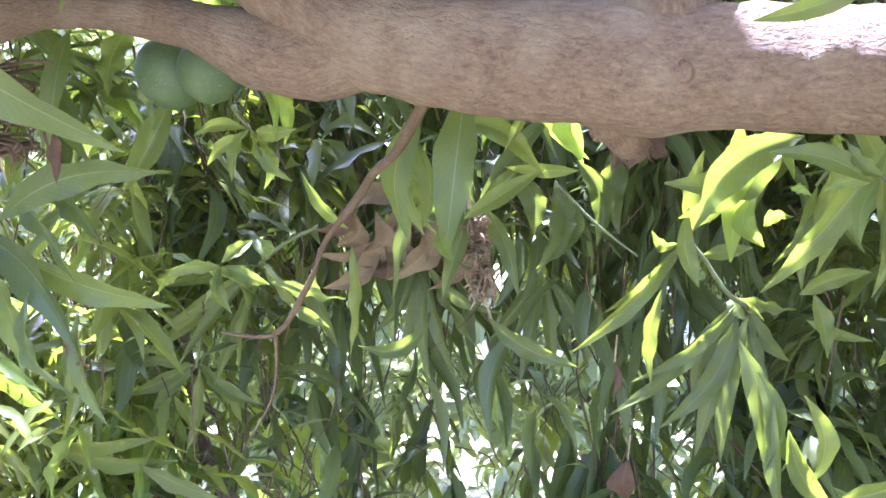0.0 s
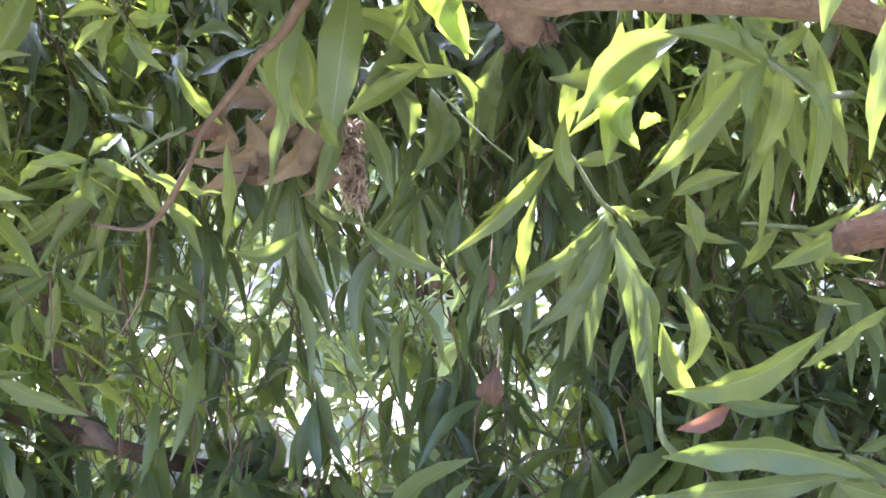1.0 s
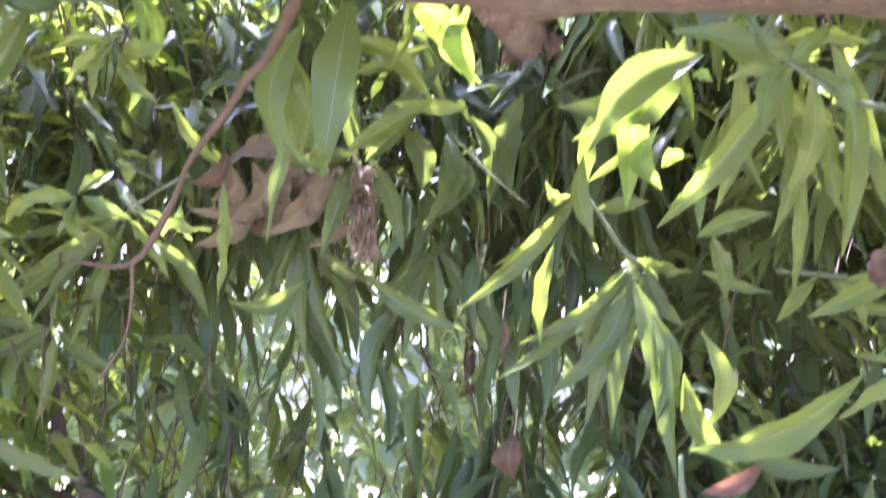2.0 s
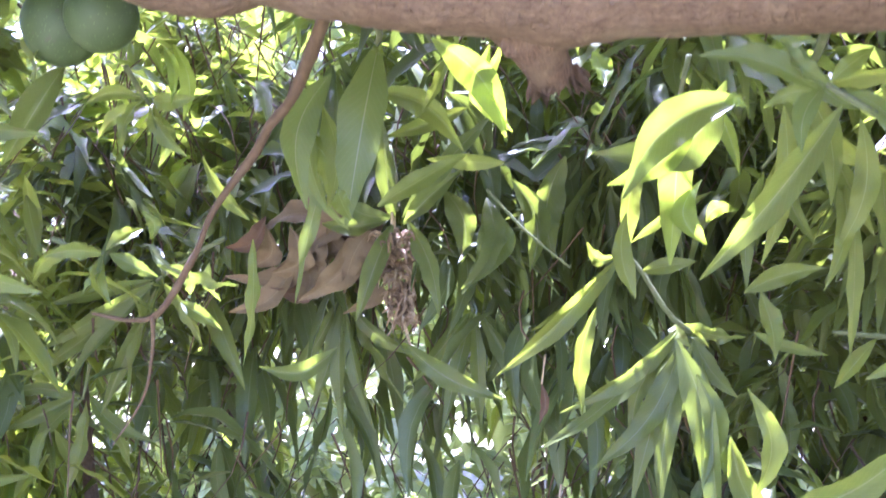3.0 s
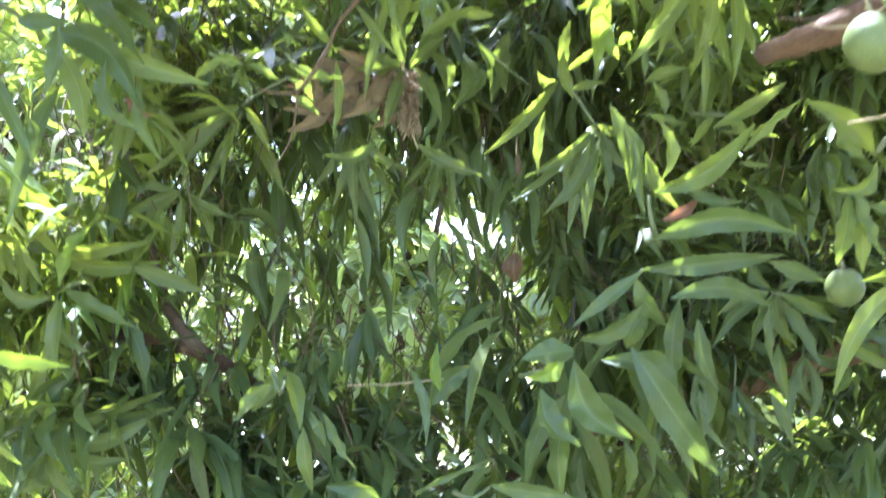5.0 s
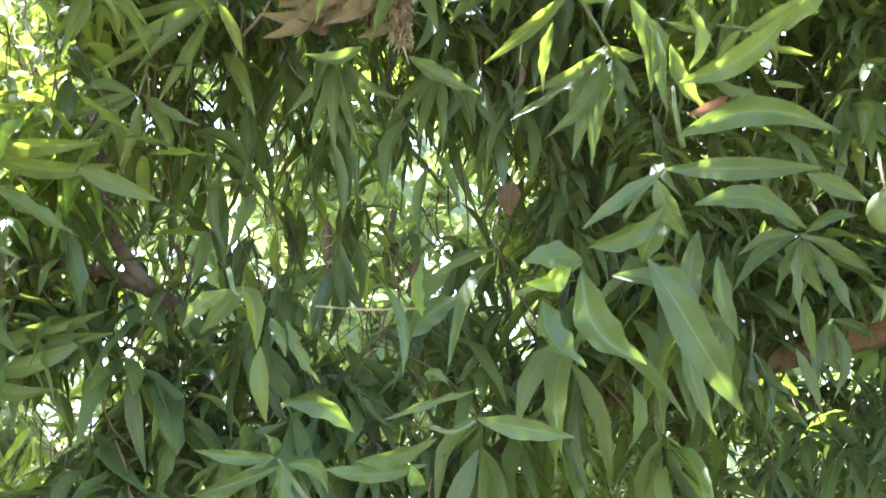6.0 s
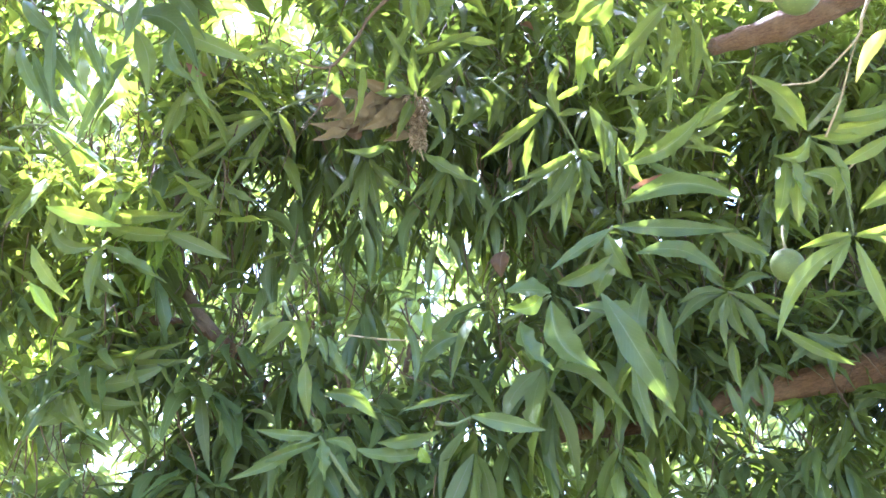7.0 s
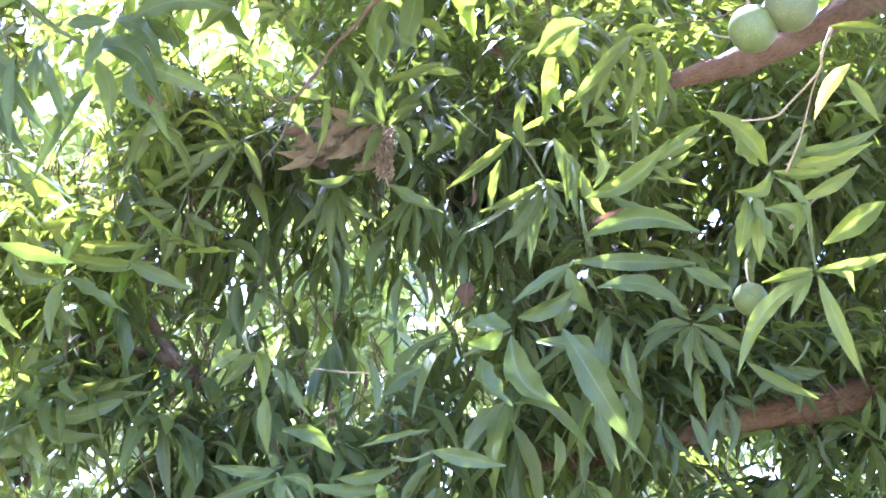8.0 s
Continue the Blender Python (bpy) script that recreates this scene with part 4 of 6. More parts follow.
leaf(tw, (0.226, 0.228, 2.499), (0.156, 0.225, 2.370), 0.028, 18, 'mature', 5)
leaf(tw, (0.230, 0.229, 2.495), (0.208, 0.219, 2.401), 0.020, -20, 'mature', 6)
leaf(tw, (0.237, 0.229, 2.497), (0.260, 0.250, 2.390), 0.024, 17, 'mature', 0)
leaf(tw, (0.216, 0.228, 2.509), (0.071, 0.192, 2.412), 0.026, -21, 'mature', 3)
leaf(tw, (0.219, 0.228, 2.498), (0.108, 0.219, 2.339), 0.035, 7, 'mature', 2)
leaf(tw, (0.232, 0.229, 2.507), (0.288, 0.241, 2.426), 0.026, -19, 'mature', 1)
leaf(tw, (0.216, 0.228, 2.504), (0.155, 0.214, 2.300), 0.033, 19, 'mature', 0)
leaf(tw, (0.233, 0.229, 2.495), (0.189, 0.217, 2.290), 0.033, 24, 'mature', 7)
leaf(tw, (0.213, 0.228, 2.511), (0.036, 0.203, 2.360), 0.028, 27, 'mature', 2)
leaf(tw, (0.222, 0.229, 2.518), (0.297, 0.227, 2.502), 0.024, 11, 'mature', 7)
leaf(tw, (0.230, 0.228, 2.488), (0.229, 0.217, 2.351), 0.028, -12, 'mature', 4)
# two small leaves added at the node as its bright glint
leaf(tw, (0.213, 0.248, 2.518), (0.230, 0.213, 2.490), 0.022, 0, 'brightened', 0)
leaf(tw, (0.224, 0.236, 2.512), (0.252, 0.215, 2.490), 0.012, 10, 'brightened', 4)
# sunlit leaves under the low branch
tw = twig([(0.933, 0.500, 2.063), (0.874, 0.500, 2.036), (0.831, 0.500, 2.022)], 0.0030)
leaf(tw, (0.834, 0.500, 2.022), (0.744, 0.490, 1.997), 0.019, -22, 'backlit', 2)
leaf(tw, (0.823, 0.500, 2.017), (0.775, 0.511, 1.952), 0.022, 7, 'backlit', 2)
leaf(tw, (0.816, 0.500, 2.009), (0.756, 0.495, 1.903), 0.022, -18, 'backlit', 5)
leaf(tw, (0.845, 0.500, 2.018), (0.827, 0.495, 1.923), 0.019, -24, 'backlit', 5)
leaf(tw, (0.852, 0.500, 2.024), (0.889, 0.510, 1.976), 0.022, 11, 'backlit', 5)
leaf(tw, (0.874, 0.500, 2.032), (0.920, 0.503, 2.008), 0.019, -8, 'backlit', 4)
leaf(tw, (0.896, 0.500, 2.031), (0.903, 0.505, 1.997), 0.017, 19, 'backlit', 4)
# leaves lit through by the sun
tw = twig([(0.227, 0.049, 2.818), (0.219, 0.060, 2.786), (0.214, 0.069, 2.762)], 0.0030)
leaf(tw, (0.217, 0.045, 2.765), (0.203, 0.090, 2.588), 0.042, 0, 'backlit', 0)
leaf(tw, (0.248, 0.068, 2.781), (0.281, 0.084, 2.689), 0.020, 26, 'backlit', 4)
leaf(tw, (0.242, 0.064, 2.635), (0.277, 0.052, 2.646), 0.020, 5, 'backlit', 2)
leaf(tw, (0.120, 0.107, 2.839), (0.132, 0.080, 2.792), 0.027, -10, 'backlit', 4)
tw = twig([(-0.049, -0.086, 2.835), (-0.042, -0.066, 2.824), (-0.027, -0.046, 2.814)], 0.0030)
leaf(tw, (-0.039, -0.072, 2.823), (0.031, -0.020, 2.724), 0.040, 0, 'backlit', 2)
leaf(tw, (0.019, -0.055, 2.816), (0.038, -0.018, 2.730), 0.029, 10, 'backlit', 5)
leaf(tw, (-0.010, -0.045, 2.775), (0.033, -0.059, 2.822), 0.013, 13, 'backlit', 5)
leaf(tw, (-0.027, -0.036, 2.816), (-0.058, -0.047, 2.745), 0.015, 21, 'brightened', 2)
leaf(tw, (-0.171, 0.004, 2.862), (-0.201, 0.002, 2.833), 0.022, 26, 'backlit', 5)
# long leaf pair hanging under the limb
tw = twig([(-0.078, -0.187, 2.825), (-0.087, -0.106, 2.823), (-0.096, -0.076, 2.817)], 0.0040)
leaf(tw, (-0.096, -0.066, 2.821), (-0.126, -0.093, 2.628), 0.055, 0, 'mature', 0)
leaf(tw, (-0.155, -0.040, 2.796), (-0.178, -0.056, 2.649), 0.042, -25, 'mature', 5)
leaf(tw, (-0.181, -0.016, 2.785), (-0.163, -0.024, 2.647), 0.035, 12, 'brightened', 1)
leaf(tw, (-0.118, 0.010, 2.784), (-0.017, -0.007, 2.713), 0.032, -11, 'brightened', 6)
leaf(tw, (-0.126, 0.051, 2.659), (-0.024, 0.063, 2.717), 0.028, -17, 'brightened', 0)
leaf(tw, (-0.211, -0.002, 2.740), (-0.169, 0.008, 2.656), 0.036, -16, 'brightened', 2)
# two leaf bits added at tip and base, turned to glint in the sun
leaf(tw, (-0.128, -0.115, 2.662), (-0.107, -0.150, 2.630), 0.022, 0, 'brightened', 0)
leaf(tw, (-0.092, -0.070, 2.822), (-0.083, -0.096, 2.800), 0.013, 0, 'brightened', 1)
# grey-green leaves right of the stub
tw = twig([(0.332, -0.209, 2.786), (0.334, -0.092, 2.772), (0.308, -0.089, 2.747)], 0.0040)
leaf(tw, (0.273, -0.084, 2.747), (0.153, -0.097, 2.650), 0.049, 12, 'mature', 1)
leaf(tw, (0.367, -0.066, 2.738), (0.228, -0.037, 2.569), 0.036, 0, 'mature', 3)
leaf(tw, (0.260, -0.031, 2.773), (0.124, -0.052, 2.700), 0.058, -10, 'mature', 2)
leaf(tw, (0.227, -0.069, 2.729), (0.138, -0.090, 2.663), 0.032, -1, 'backlit', 2)
leaf(tw, (0.349, -0.018, 2.789), (0.399, -0.036, 2.738), 0.022, -7, 'mature', 5)
leaf(tw, (0.338, -0.017, 2.795), (0.284, -0.012, 2.803), 0.025, 12, 'mature', 3)
leaf(tw, (0.360, -0.020, 2.766), (0.447, -0.061, 2.758), 0.023, 25, 'brightened', 6)
leaf(tw, (0.350, -0.019, 2.756), (0.426, -0.018, 2.674), 0.023, 26, 'brightened', 5)
leaf(tw, (0.359, -0.019, 2.810), (0.302, -0.040, 2.775), 0.020, 25, 'brightened', 5)
leaf(tw, (0.380, -0.021, 2.820), (0.459, -0.005, 2.817), 0.022, -5, 'brightened', 2)
leaf(tw, (0.328, -0.016, 2.773), (0.359, -0.034, 2.642), 0.029, 5, 'brightened', 2)
leaf(tw, (0.391, -0.026, 2.730), (0.364, -0.009, 2.592), 0.029, 6, 'brightened', 2)
leaf(tw, (0.412, -0.026, 2.763), (0.467, -0.026, 2.637), 0.025, -7, 'brightened', 0)
leaf(tw, (0.318, -0.016, 2.747), (0.291, -0.022, 2.584), 0.029, -10, 'brightened', 2)
leaf(tw, (0.434, -0.030, 2.727), (0.419, -0.048, 2.537), 0.029, -0, 'brightened', 3)
leaf(tw, (0.242, 0.063, 2.609), (0.238, 0.061, 2.681), 0.032, 0, 'backlit', 6)
leaf(tw, (0.164, 0.131, 2.551), (0.155, 0.156, 2.653), 0.027, 5, 'brightened', 2)
leaf(tw, (0.277, 0.019, 2.556), (0.360, 0.022, 2.581), 0.026, -0, 'brightened', 4)
leaf(tw, (0.294, 0.018, 2.556), (0.303, -0.017, 2.487), 0.024, -0, 'brightened', 4)
# leaves over the bright top of the limb
tw = twig([(0.490, -0.400, 2.954), (0.424, -0.460, 2.893), (0.372, -0.500, 2.847)], 0.0040)
leaf(tw, (0.372, -0.500, 2.824), (0.354, -0.516, 2.759), 0.030, 0, 'backlit', 3)
leaf(tw, (0.383, -0.500, 2.789), (0.377, -0.506, 2.764), 0.012, 9, 'backlit', 1)
leaf(tw, (0.356, -0.500, 2.750), (0.349, -0.483, 2.762), 0.007, -12, 'backlit', 3)
leaf(tw, (0.368, -0.500, 2.841), (0.302, -0.529, 2.732), 0.043, 10, 'brightened', 1)
leaf(tw, (0.351, -0.500, 2.856), (0.285, -0.491, 2.842), 0.013, 20, 'backlit', 6)
leaf(tw, (0.289, -0.450, 2.875), (0.192, -0.479, 2.847), 0.020, 15, 'brightened', 4)
leaf(tw, (0.387, -0.500, 2.857), (0.472, -0.519, 2.797), 0.030, 5, 'brightened', 0)
leaf(tw, (0.365, -0.510, 2.761), (0.340, -0.524, 2.638), 0.022, 16, 'mature', 7)
leaf(tw, (0.382, -0.480, 2.858), (0.464, -0.498, 2.885), 0.018, 19, 'brightened', 4)
leaf(tw, (0.373, -0.461, 2.863), (0.333, -0.454, 2.900), 0.018, -12, 'brightened', 4)
leaf(tw, (0.373, -0.500, 2.851), (0.392, -0.500, 2.798), 0.016, 1, 'brightened', 7)
tw = twig([(0.457, -0.461, 2.850), (0.468, -0.480, 2.840), (0.474, -0.500, 2.840)], 0.0030)
leaf(tw, (0.473, -0.500, 2.845), (0.585, -0.487, 2.838), 0.016, 10, 'backlit', 1)
leaf(tw, (0.471, -0.490, 2.833), (0.547, -0.518, 2.800), 0.029, -11, 'mature', 2)
leaf(tw, (0.458, -0.480, 2.858), (0.486, -0.483, 2.886), 0.015, 6, 'backlit', 5)
tw = twig([(0.559, -0.480, 2.853), (0.584, -0.500, 2.819), (0.619, -0.500, 2.792)], 0.0030)
leaf(tw, (0.614, -0.500, 2.797), (0.669, -0.493, 2.841), 0.025, -2, 'brightened', 0)
leaf(tw, (0.612, -0.480, 2.836), (0.678, -0.492, 2.868), 0.027, -26, 'mature', 2)
leaf(tw, (0.620, -0.500, 2.798), (0.643, -0.517, 2.804), 0.012, 10, 'backlit', 7)
# leaves about the head of the fruit stem
tw = twig([(0.469, -0.517, 2.694), (0.457, -0.532, 2.709), (0.455, -0.532, 2.722)], 0.0030)
leaf(tw, (0.456, -0.532, 2.713), (0.436, -0.559, 2.777), 0.022, 20, 'brightened', 3)
leaf(tw, (0.460, -0.532, 2.714), (0.493, -0.562, 2.756), 0.018, 25, 'brightened', 6)
leaf(tw, (0.452, -0.532, 2.718), (0.390, -0.533, 2.720), 0.013, 30, 'brightened', 7)
leaf(tw, (0.394, -0.518, 2.720), (0.438, -0.504, 2.659), 0.032, -1, 'mature', 6)
leaf(tw, (0.421, -0.532, 2.708), (0.435, -0.527, 2.685), 0.012, 22, 'backlit', 3)
# three leaves rolled so that they flash the sun toward the camera
leaf(tw, (0.450, -0.534, 2.735), (0.408, -0.560, 2.757), 0.026, 38, 'backlit', 0)
leaf(tw, (0.462, -0.534, 2.735), (0.506, -0.560, 2.750), 0.026, -38, 'backlit', 0)
leaf(tw, (0.455, -0.534, 2.730), (0.462, -0.575, 2.765), 0.028, 0, 'backlit', 4)
leaf(tw, (0.487, -0.532, 2.711), (0.521, -0.539, 2.731), 0.019, -11, 'backlit', 1)
leaf(tw, (0.537, -0.532, 2.726), (0.496, -0.560, 2.675), 0.018, 5, 'backlit', 6)
leaf(tw, (0.500, -0.530, 2.664), (0.560, -0.528, 2.643), 0.019, 23, 'brightened', 7)
leaf(tw, (0.481, -0.535, 2.668), (0.463, -0.557, 2.626), 0.020, 11, 'backlit', 7)
leaf(tw, (0.558, -0.534, 2.793), (0.551, -0.519, 2.720), 0.020, 2, 'mature', 5)
leaf(tw, (0.459, -0.532, 2.709), (0.424, -0.542, 2.754), 0.016, -24, 'brightened', 0)
leaf(tw, (0.476, -0.542, 2.549), (0.468, -0.560, 2.520), 0.010, 16, 'backlit', 1)
# small sunlit leaves below the limb
tw = twig([(0.412, -0.231, 2.681), (0.356, -0.325, 2.683), (0.312, -0.316, 2.715)], 0.0030)
leaf(tw, (0.312, -0.316, 2.715), (0.281, -0.321, 2.750), 0.018, 27, 'mature', 6)
leaf(tw, (0.315, -0.317, 2.717), (0.348, -0.313, 2.743), 0.018, -21, 'brightened', 0)
leaf(tw, (0.306, -0.316, 2.710), (0.216, -0.319, 2.741), 0.025, 12, 'mature', 1)
leaf(tw, (0.310, -0.317, 2.710), (0.267, -0.289, 2.703), 0.015, -20, 'mature', 7)
leaf(tw, (0.318, -0.318, 2.709), (0.363, -0.337, 2.653), 0.020, -24, 'mature', 2)
leaf(tw, (0.310, -0.316, 2.713), (0.288, -0.345, 2.659), 0.020, 9, 'mature', 1)
leaf(tw, (0.276, -0.307, 2.754), (0.271, -0.300, 2.741), 0.015, -25, 'backlit', 4)
leaf(tw, (0.236, -0.304, 2.707), (0.253, -0.309, 2.700), 0.012, 21, 'backlit', 6)
# shoot of large leaves with one scorched tip, most in the leaf darkened for shade
tw = twig([(-0.973, -0.000, 2.796), (-0.898, 0.054, 2.745), (-0.806, 0.023, 2.678)], 0.0060)
leaf(tw, (-0.791, 0.016, 2.668), (-0.616, -0.054, 2.516), 0.062, 5, 'deep', 6)
leaf(tw, (-0.645, -0.040, 2.537), (-0.595, -0.066, 2.497), 0.020, 0, 'rust', 7)
leaf(tw, (-0.763, -0.009, 2.569), (-0.827, -0.100, 2.313), 0.036, 0, 'deep', 7)
leaf(tw, (-0.715, -0.011, 2.640), (-0.506, -0.006, 2.565), 0.046, 0, 'mature', 0)
leaf(tw, (-0.768, 0.001, 2.633), (-0.724, -0.003, 2.478), 0.046, 11, 'mature', 2)
leaf(tw, (-0.703, -0.061, 2.690), (-0.477, -0.055, 2.739), 0.050, 5, 'deep', 2)
leaf(tw, (-0.494, 0.023, 2.833), (-0.565, 0.007, 2.715), 0.042, -13, 'mature', 3)
leaf(tw, (-0.702, 0.013, 2.740), (-0.589, -0.024, 2.655), 0.040, 19, 'deep', 4)
leaf(tw, (-0.749, 0.027, 2.749), (-0.610, -0.044, 2.592), 0.046, 17, 'deep', 2)
leaf(tw, (-0.941, -0.107, 2.583), (-0.791, -0.127, 2.377), 0.030, 13, 'deep', 7)
leaf(tw, (-0.891, -0.136, 2.557), (-0.861, -0.153, 2.351), 0.028, 9, 'deep', 0)
leaf(tw, (-0.859, -0.098, 2.594), (-0.765, -0.146, 2.401), 0.028, -23, 'deep', 0)
leaf(tw, (-0.934, -0.110, 2.502), (-0.831, -0.142, 2.339), 0.032, -15, 'deep', 7)
leaf(tw, (-0.840, -0.091, 2.624), (-0.851, -0.085, 2.480), 0.034, 26, 'deep', 7)
leaf(tw, (-0.813, -0.083, 2.664), (-0.711, -0.135, 2.645), 0.038, 2, 'deep', 0)
leaf(tw, (-0.742, -0.098, 2.650), (-0.759, -0.118, 2.528), 0.038, 25, 'deep', 2)
leaf(tw, (-0.971, -0.103, 2.621), (-0.870, -0.133, 2.519), 0.034, 14, 'deep', 3)
leaf(tw, (-0.954, -0.126, 2.513), (-0.876, -0.156, 2.364), 0.031, 18, 'deep', 7)
leaf(tw, (-0.794, -0.090, 2.496), (-0.787, -0.105, 2.410), 0.025, -8, 'deep', 6)
leaf(tw, (-0.670, -0.064, 2.598), (-0.613, -0.085, 2.470), 0.035, 17, 'deep', 5)
leaf(tw, (-0.617, -0.040, 2.566), (-0.579, -0.059, 2.419), 0.026, 8, 'mature', 5)
# broad pale leaf across the limb
tw = twig([(-0.700, -0.300, 3.003), (-0.657, -0.330, 2.960), (-0.622, -0.360, 2.926)], 0.0040)
leaf(tw, (-0.626, -0.360, 2.933), (-0.411, -0.299, 2.771), 0.053, 0, 'mature', 0)
leaf(tw, (-0.740, -0.180, 2.991), (-0.693, -0.165, 2.854), 0.042, 1, 'brightened', 5)
leaf(tw, (-0.780, -0.180, 2.991), (-0.731, -0.174, 2.902), 0.036, -24, 'mature', 6)
leaf(tw, (-0.560, -0.108, 2.913), (-0.574, -0.151, 2.781), 0.032, -17, 'mature', 3)
leaf(tw, (-0.456, -0.079, 2.915), (-0.478, -0.080, 2.790), 0.042, 9, 'brightened', 7)
leaf(tw, (-0.499, -0.066, 2.922), (-0.520, -0.104, 2.835), 0.039, -11, 'brightened', 7)
leaf(tw, (-0.358, 0.018, 2.851), (-0.352, 0.034, 2.763), 0.022, 0, 'backlit', 6)
leaf(tw, (-0.627, 0.087, 2.891), (-0.549, 0.049, 2.825), 0.035, -22, 'mature', 7)
leaf(tw, (-0.632, 0.079, 2.853), (-0.545, 0.032, 2.795), 0.021, -24, 'backlit', 2)
leaf(tw, (-0.627, -0.038, 2.794), (-0.611, -0.050, 2.729), 0.026, -19, 'dead', 7)
leaf(tw, (-0.756, 0.084, 2.800), (-0.737, 0.034, 2.707), 0.031, 18, 'backlit', 4)
# level leaves on the far side, low
tw = twig([(-0.905, 0.150, 1.828), (-0.910, 0.300, 1.892), (-0.867, 0.300, 1.915)], 0.0050)
leaf(tw, (-0.890, 0.310, 1.950), (-0.655, 0.270, 2.020), 0.034, 25, 'brightened', 0)
leaf(tw, (-0.880, 0.310, 1.935), (-0.652, 0.280, 1.985), 0.040, -10, 'brightened', 5)
leaf(tw, (-0.872, 0.300, 1.909), (-0.821, 0.286, 1.818), 0.031, 11, 'brightened', 0)
leaf(tw, (-0.880, 0.300, 1.920), (-0.880, 0.304, 2.030), 0.029, 20, 'backlit', 7)
leaf(tw, (-0.868, 0.330, 1.918), (-0.710, 0.305, 1.895), 0.034, -12, 'mature', 5)
leaf(tw, (-0.879, 0.300, 1.914), (-0.946, 0.306, 1.835), 0.038, -26, 'mature', 2)
leaf(tw, (-0.874, 0.320, 1.927), (-0.810, 0.319, 2.029), 0.034, 7, 'mature', 1)
leaf(tw, (-0.866, 0.340, 1.927), (-0.775, 0.344, 2.015), 0.032, -2, 'brightened', 2)
# pale level leaves higher up
tw = twig([(-0.985, 0.330, 2.330), (-0.925, 0.305, 2.312), (-0.868, 0.290, 2.302)], 0.0040)
leaf(tw, (-0.866, 0.288, 2.297), (-0.636, 0.262, 2.277), 0.037, 18, 'brightened', 1)
leaf(tw, (-0.868, 0.290, 2.310), (-0.662, 0.262, 2.316), 0.036, 25, 'brightened', 3)
leaf(tw, (-0.705, 0.262, 2.272), (-0.552, 0.250, 2.212), 0.037, 8, 'mature', 0)
leaf(tw, (-0.829, 0.217, 2.228), (-0.738, 0.177, 2.358), 0.037, -28, 'backlit', 4)
leaf(tw, (-0.838, 0.218, 2.214), (-0.945, 0.212, 2.266), 0.037, -18, 'mature', 6)
leaf(tw, (-0.833, 0.218, 2.214), (-0.770, 0.217, 2.102), 0.039, 25, 'mature', 5)
leaf(tw, (-0.828, 0.248, 2.228), (-0.682, 0.231, 2.143), 0.035, -23, 'mature', 7)
leaf(tw, (-0.825, 0.218, 2.209), (-0.828, 0.193, 2.061), 0.037, 8, 'brightened', 3)
# shoot with long leaves held out level on the open side
tw = twig([(-1.010, 0.360, 1.930), (-0.960, 0.350, 1.950), (-0.921, 0.345, 1.970)], 0.0040)
leaf(tw, (-0.900, 0.340, 1.985), (-0.631, 0.267, 2.028), 0.040, 55, 'mature', 3)
leaf(tw, (-0.905, 0.335, 1.968), (-0.625, 0.290, 1.990), 0.046, 15, 'mature', 0)
leaf(tw, (-0.915, 0.340, 1.960), (-0.700, 0.330, 1.935), 0.048, 30, 'deep', 3)
leaf(tw, (-0.925, 0.340, 1.955), (-0.820, 0.300, 1.830), 0.046, -10, 'mature', 5)
leaf(tw, (-0.930, 0.345, 1.975), (-0.880, 0.330, 2.140), 0.030, 20, 'brightened', 0)
leaf(tw, (-0.925, 0.345, 1.980), (-0.800, 0.345, 2.130), 0.034, -15, 'deep', 1)
leaf(tw, (-0.935, 0.340, 1.955), (-0.960, 0.300, 1.800), 0.050, 5, 'deep', 4)
# sunlit leaves near the eye
tw = twig([(-0.985, -0.250, 2.231), (-0.920, -0.290, 2.211), (-0.871, -0.290, 2.212)], 0.0050)
leaf(tw, (-0.810, -0.290, 2.107), (-0.679, -0.281, 2.081), 0.030, 20, 'backlit', 0)
leaf(tw, (-0.823, -0.290, 2.036), (-0.747, -0.288, 1.940), 0.029, 20, 'brightened', 0)
leaf(tw, (-0.818, -0.290, 1.968), (-0.767, -0.272, 1.908), 0.025, -18, 'backlit', 3)
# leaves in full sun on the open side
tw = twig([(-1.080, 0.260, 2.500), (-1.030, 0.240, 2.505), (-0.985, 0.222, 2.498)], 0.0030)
leaf(tw, (-0.980, 0.220, 2.497), (-0.830, 0.220, 2.395), 0.034, -50, 'backlit', 0)
leaf(tw, (-0.975, 0.215, 2.490), (-0.812, 0.230, 2.352), 0.040, 5, 'backlit', 0)
leaf(tw, (-0.985, 0.225, 2.490), (-0.880, 0.200, 2.330), 0.032, 12, 'brightened', 2)
# hanging bluish leaf and its neighbours
tw = twig([(-0.416, 0.081, 2.067), (-0.397, 0.021, 2.019), (-0.396, 0.142, 2.045)], 0.0040)
leaf(tw, (-0.364, 0.107, 1.952), (-0.350, 0.106, 1.833), 0.032, 0, 'brightened', 0)
leaf(tw, (-0.401, 0.168, 2.055), (-0.370, 0.105, 1.946), 0.036, -23, 'brightened', 3)
leaf(tw, (-0.433, 0.083, 2.069), (-0.427, 0.080, 2.037), 0.022, 2, 'brightened', 1)
leaf(tw, (-0.400, 0.201, 2.060), (-0.466, 0.181, 1.980), 0.037, 7, 'mature', 3)
leaf(tw, (-0.415, 0.069, 2.035), (-0.478, 0.056, 1.971), 0.031, -4, 'brightened', 7)
# low shoot in the middle
tw = twig([(-0.246, 0.044, 1.683), (-0.284, -0.009, 1.725), (-0.323, -0.018, 1.778)], 0.0040)
leaf(tw, (-0.331, -0.018, 1.779), (-0.488, 0.019, 1.696), 0.027, 13, 'deep', 2)
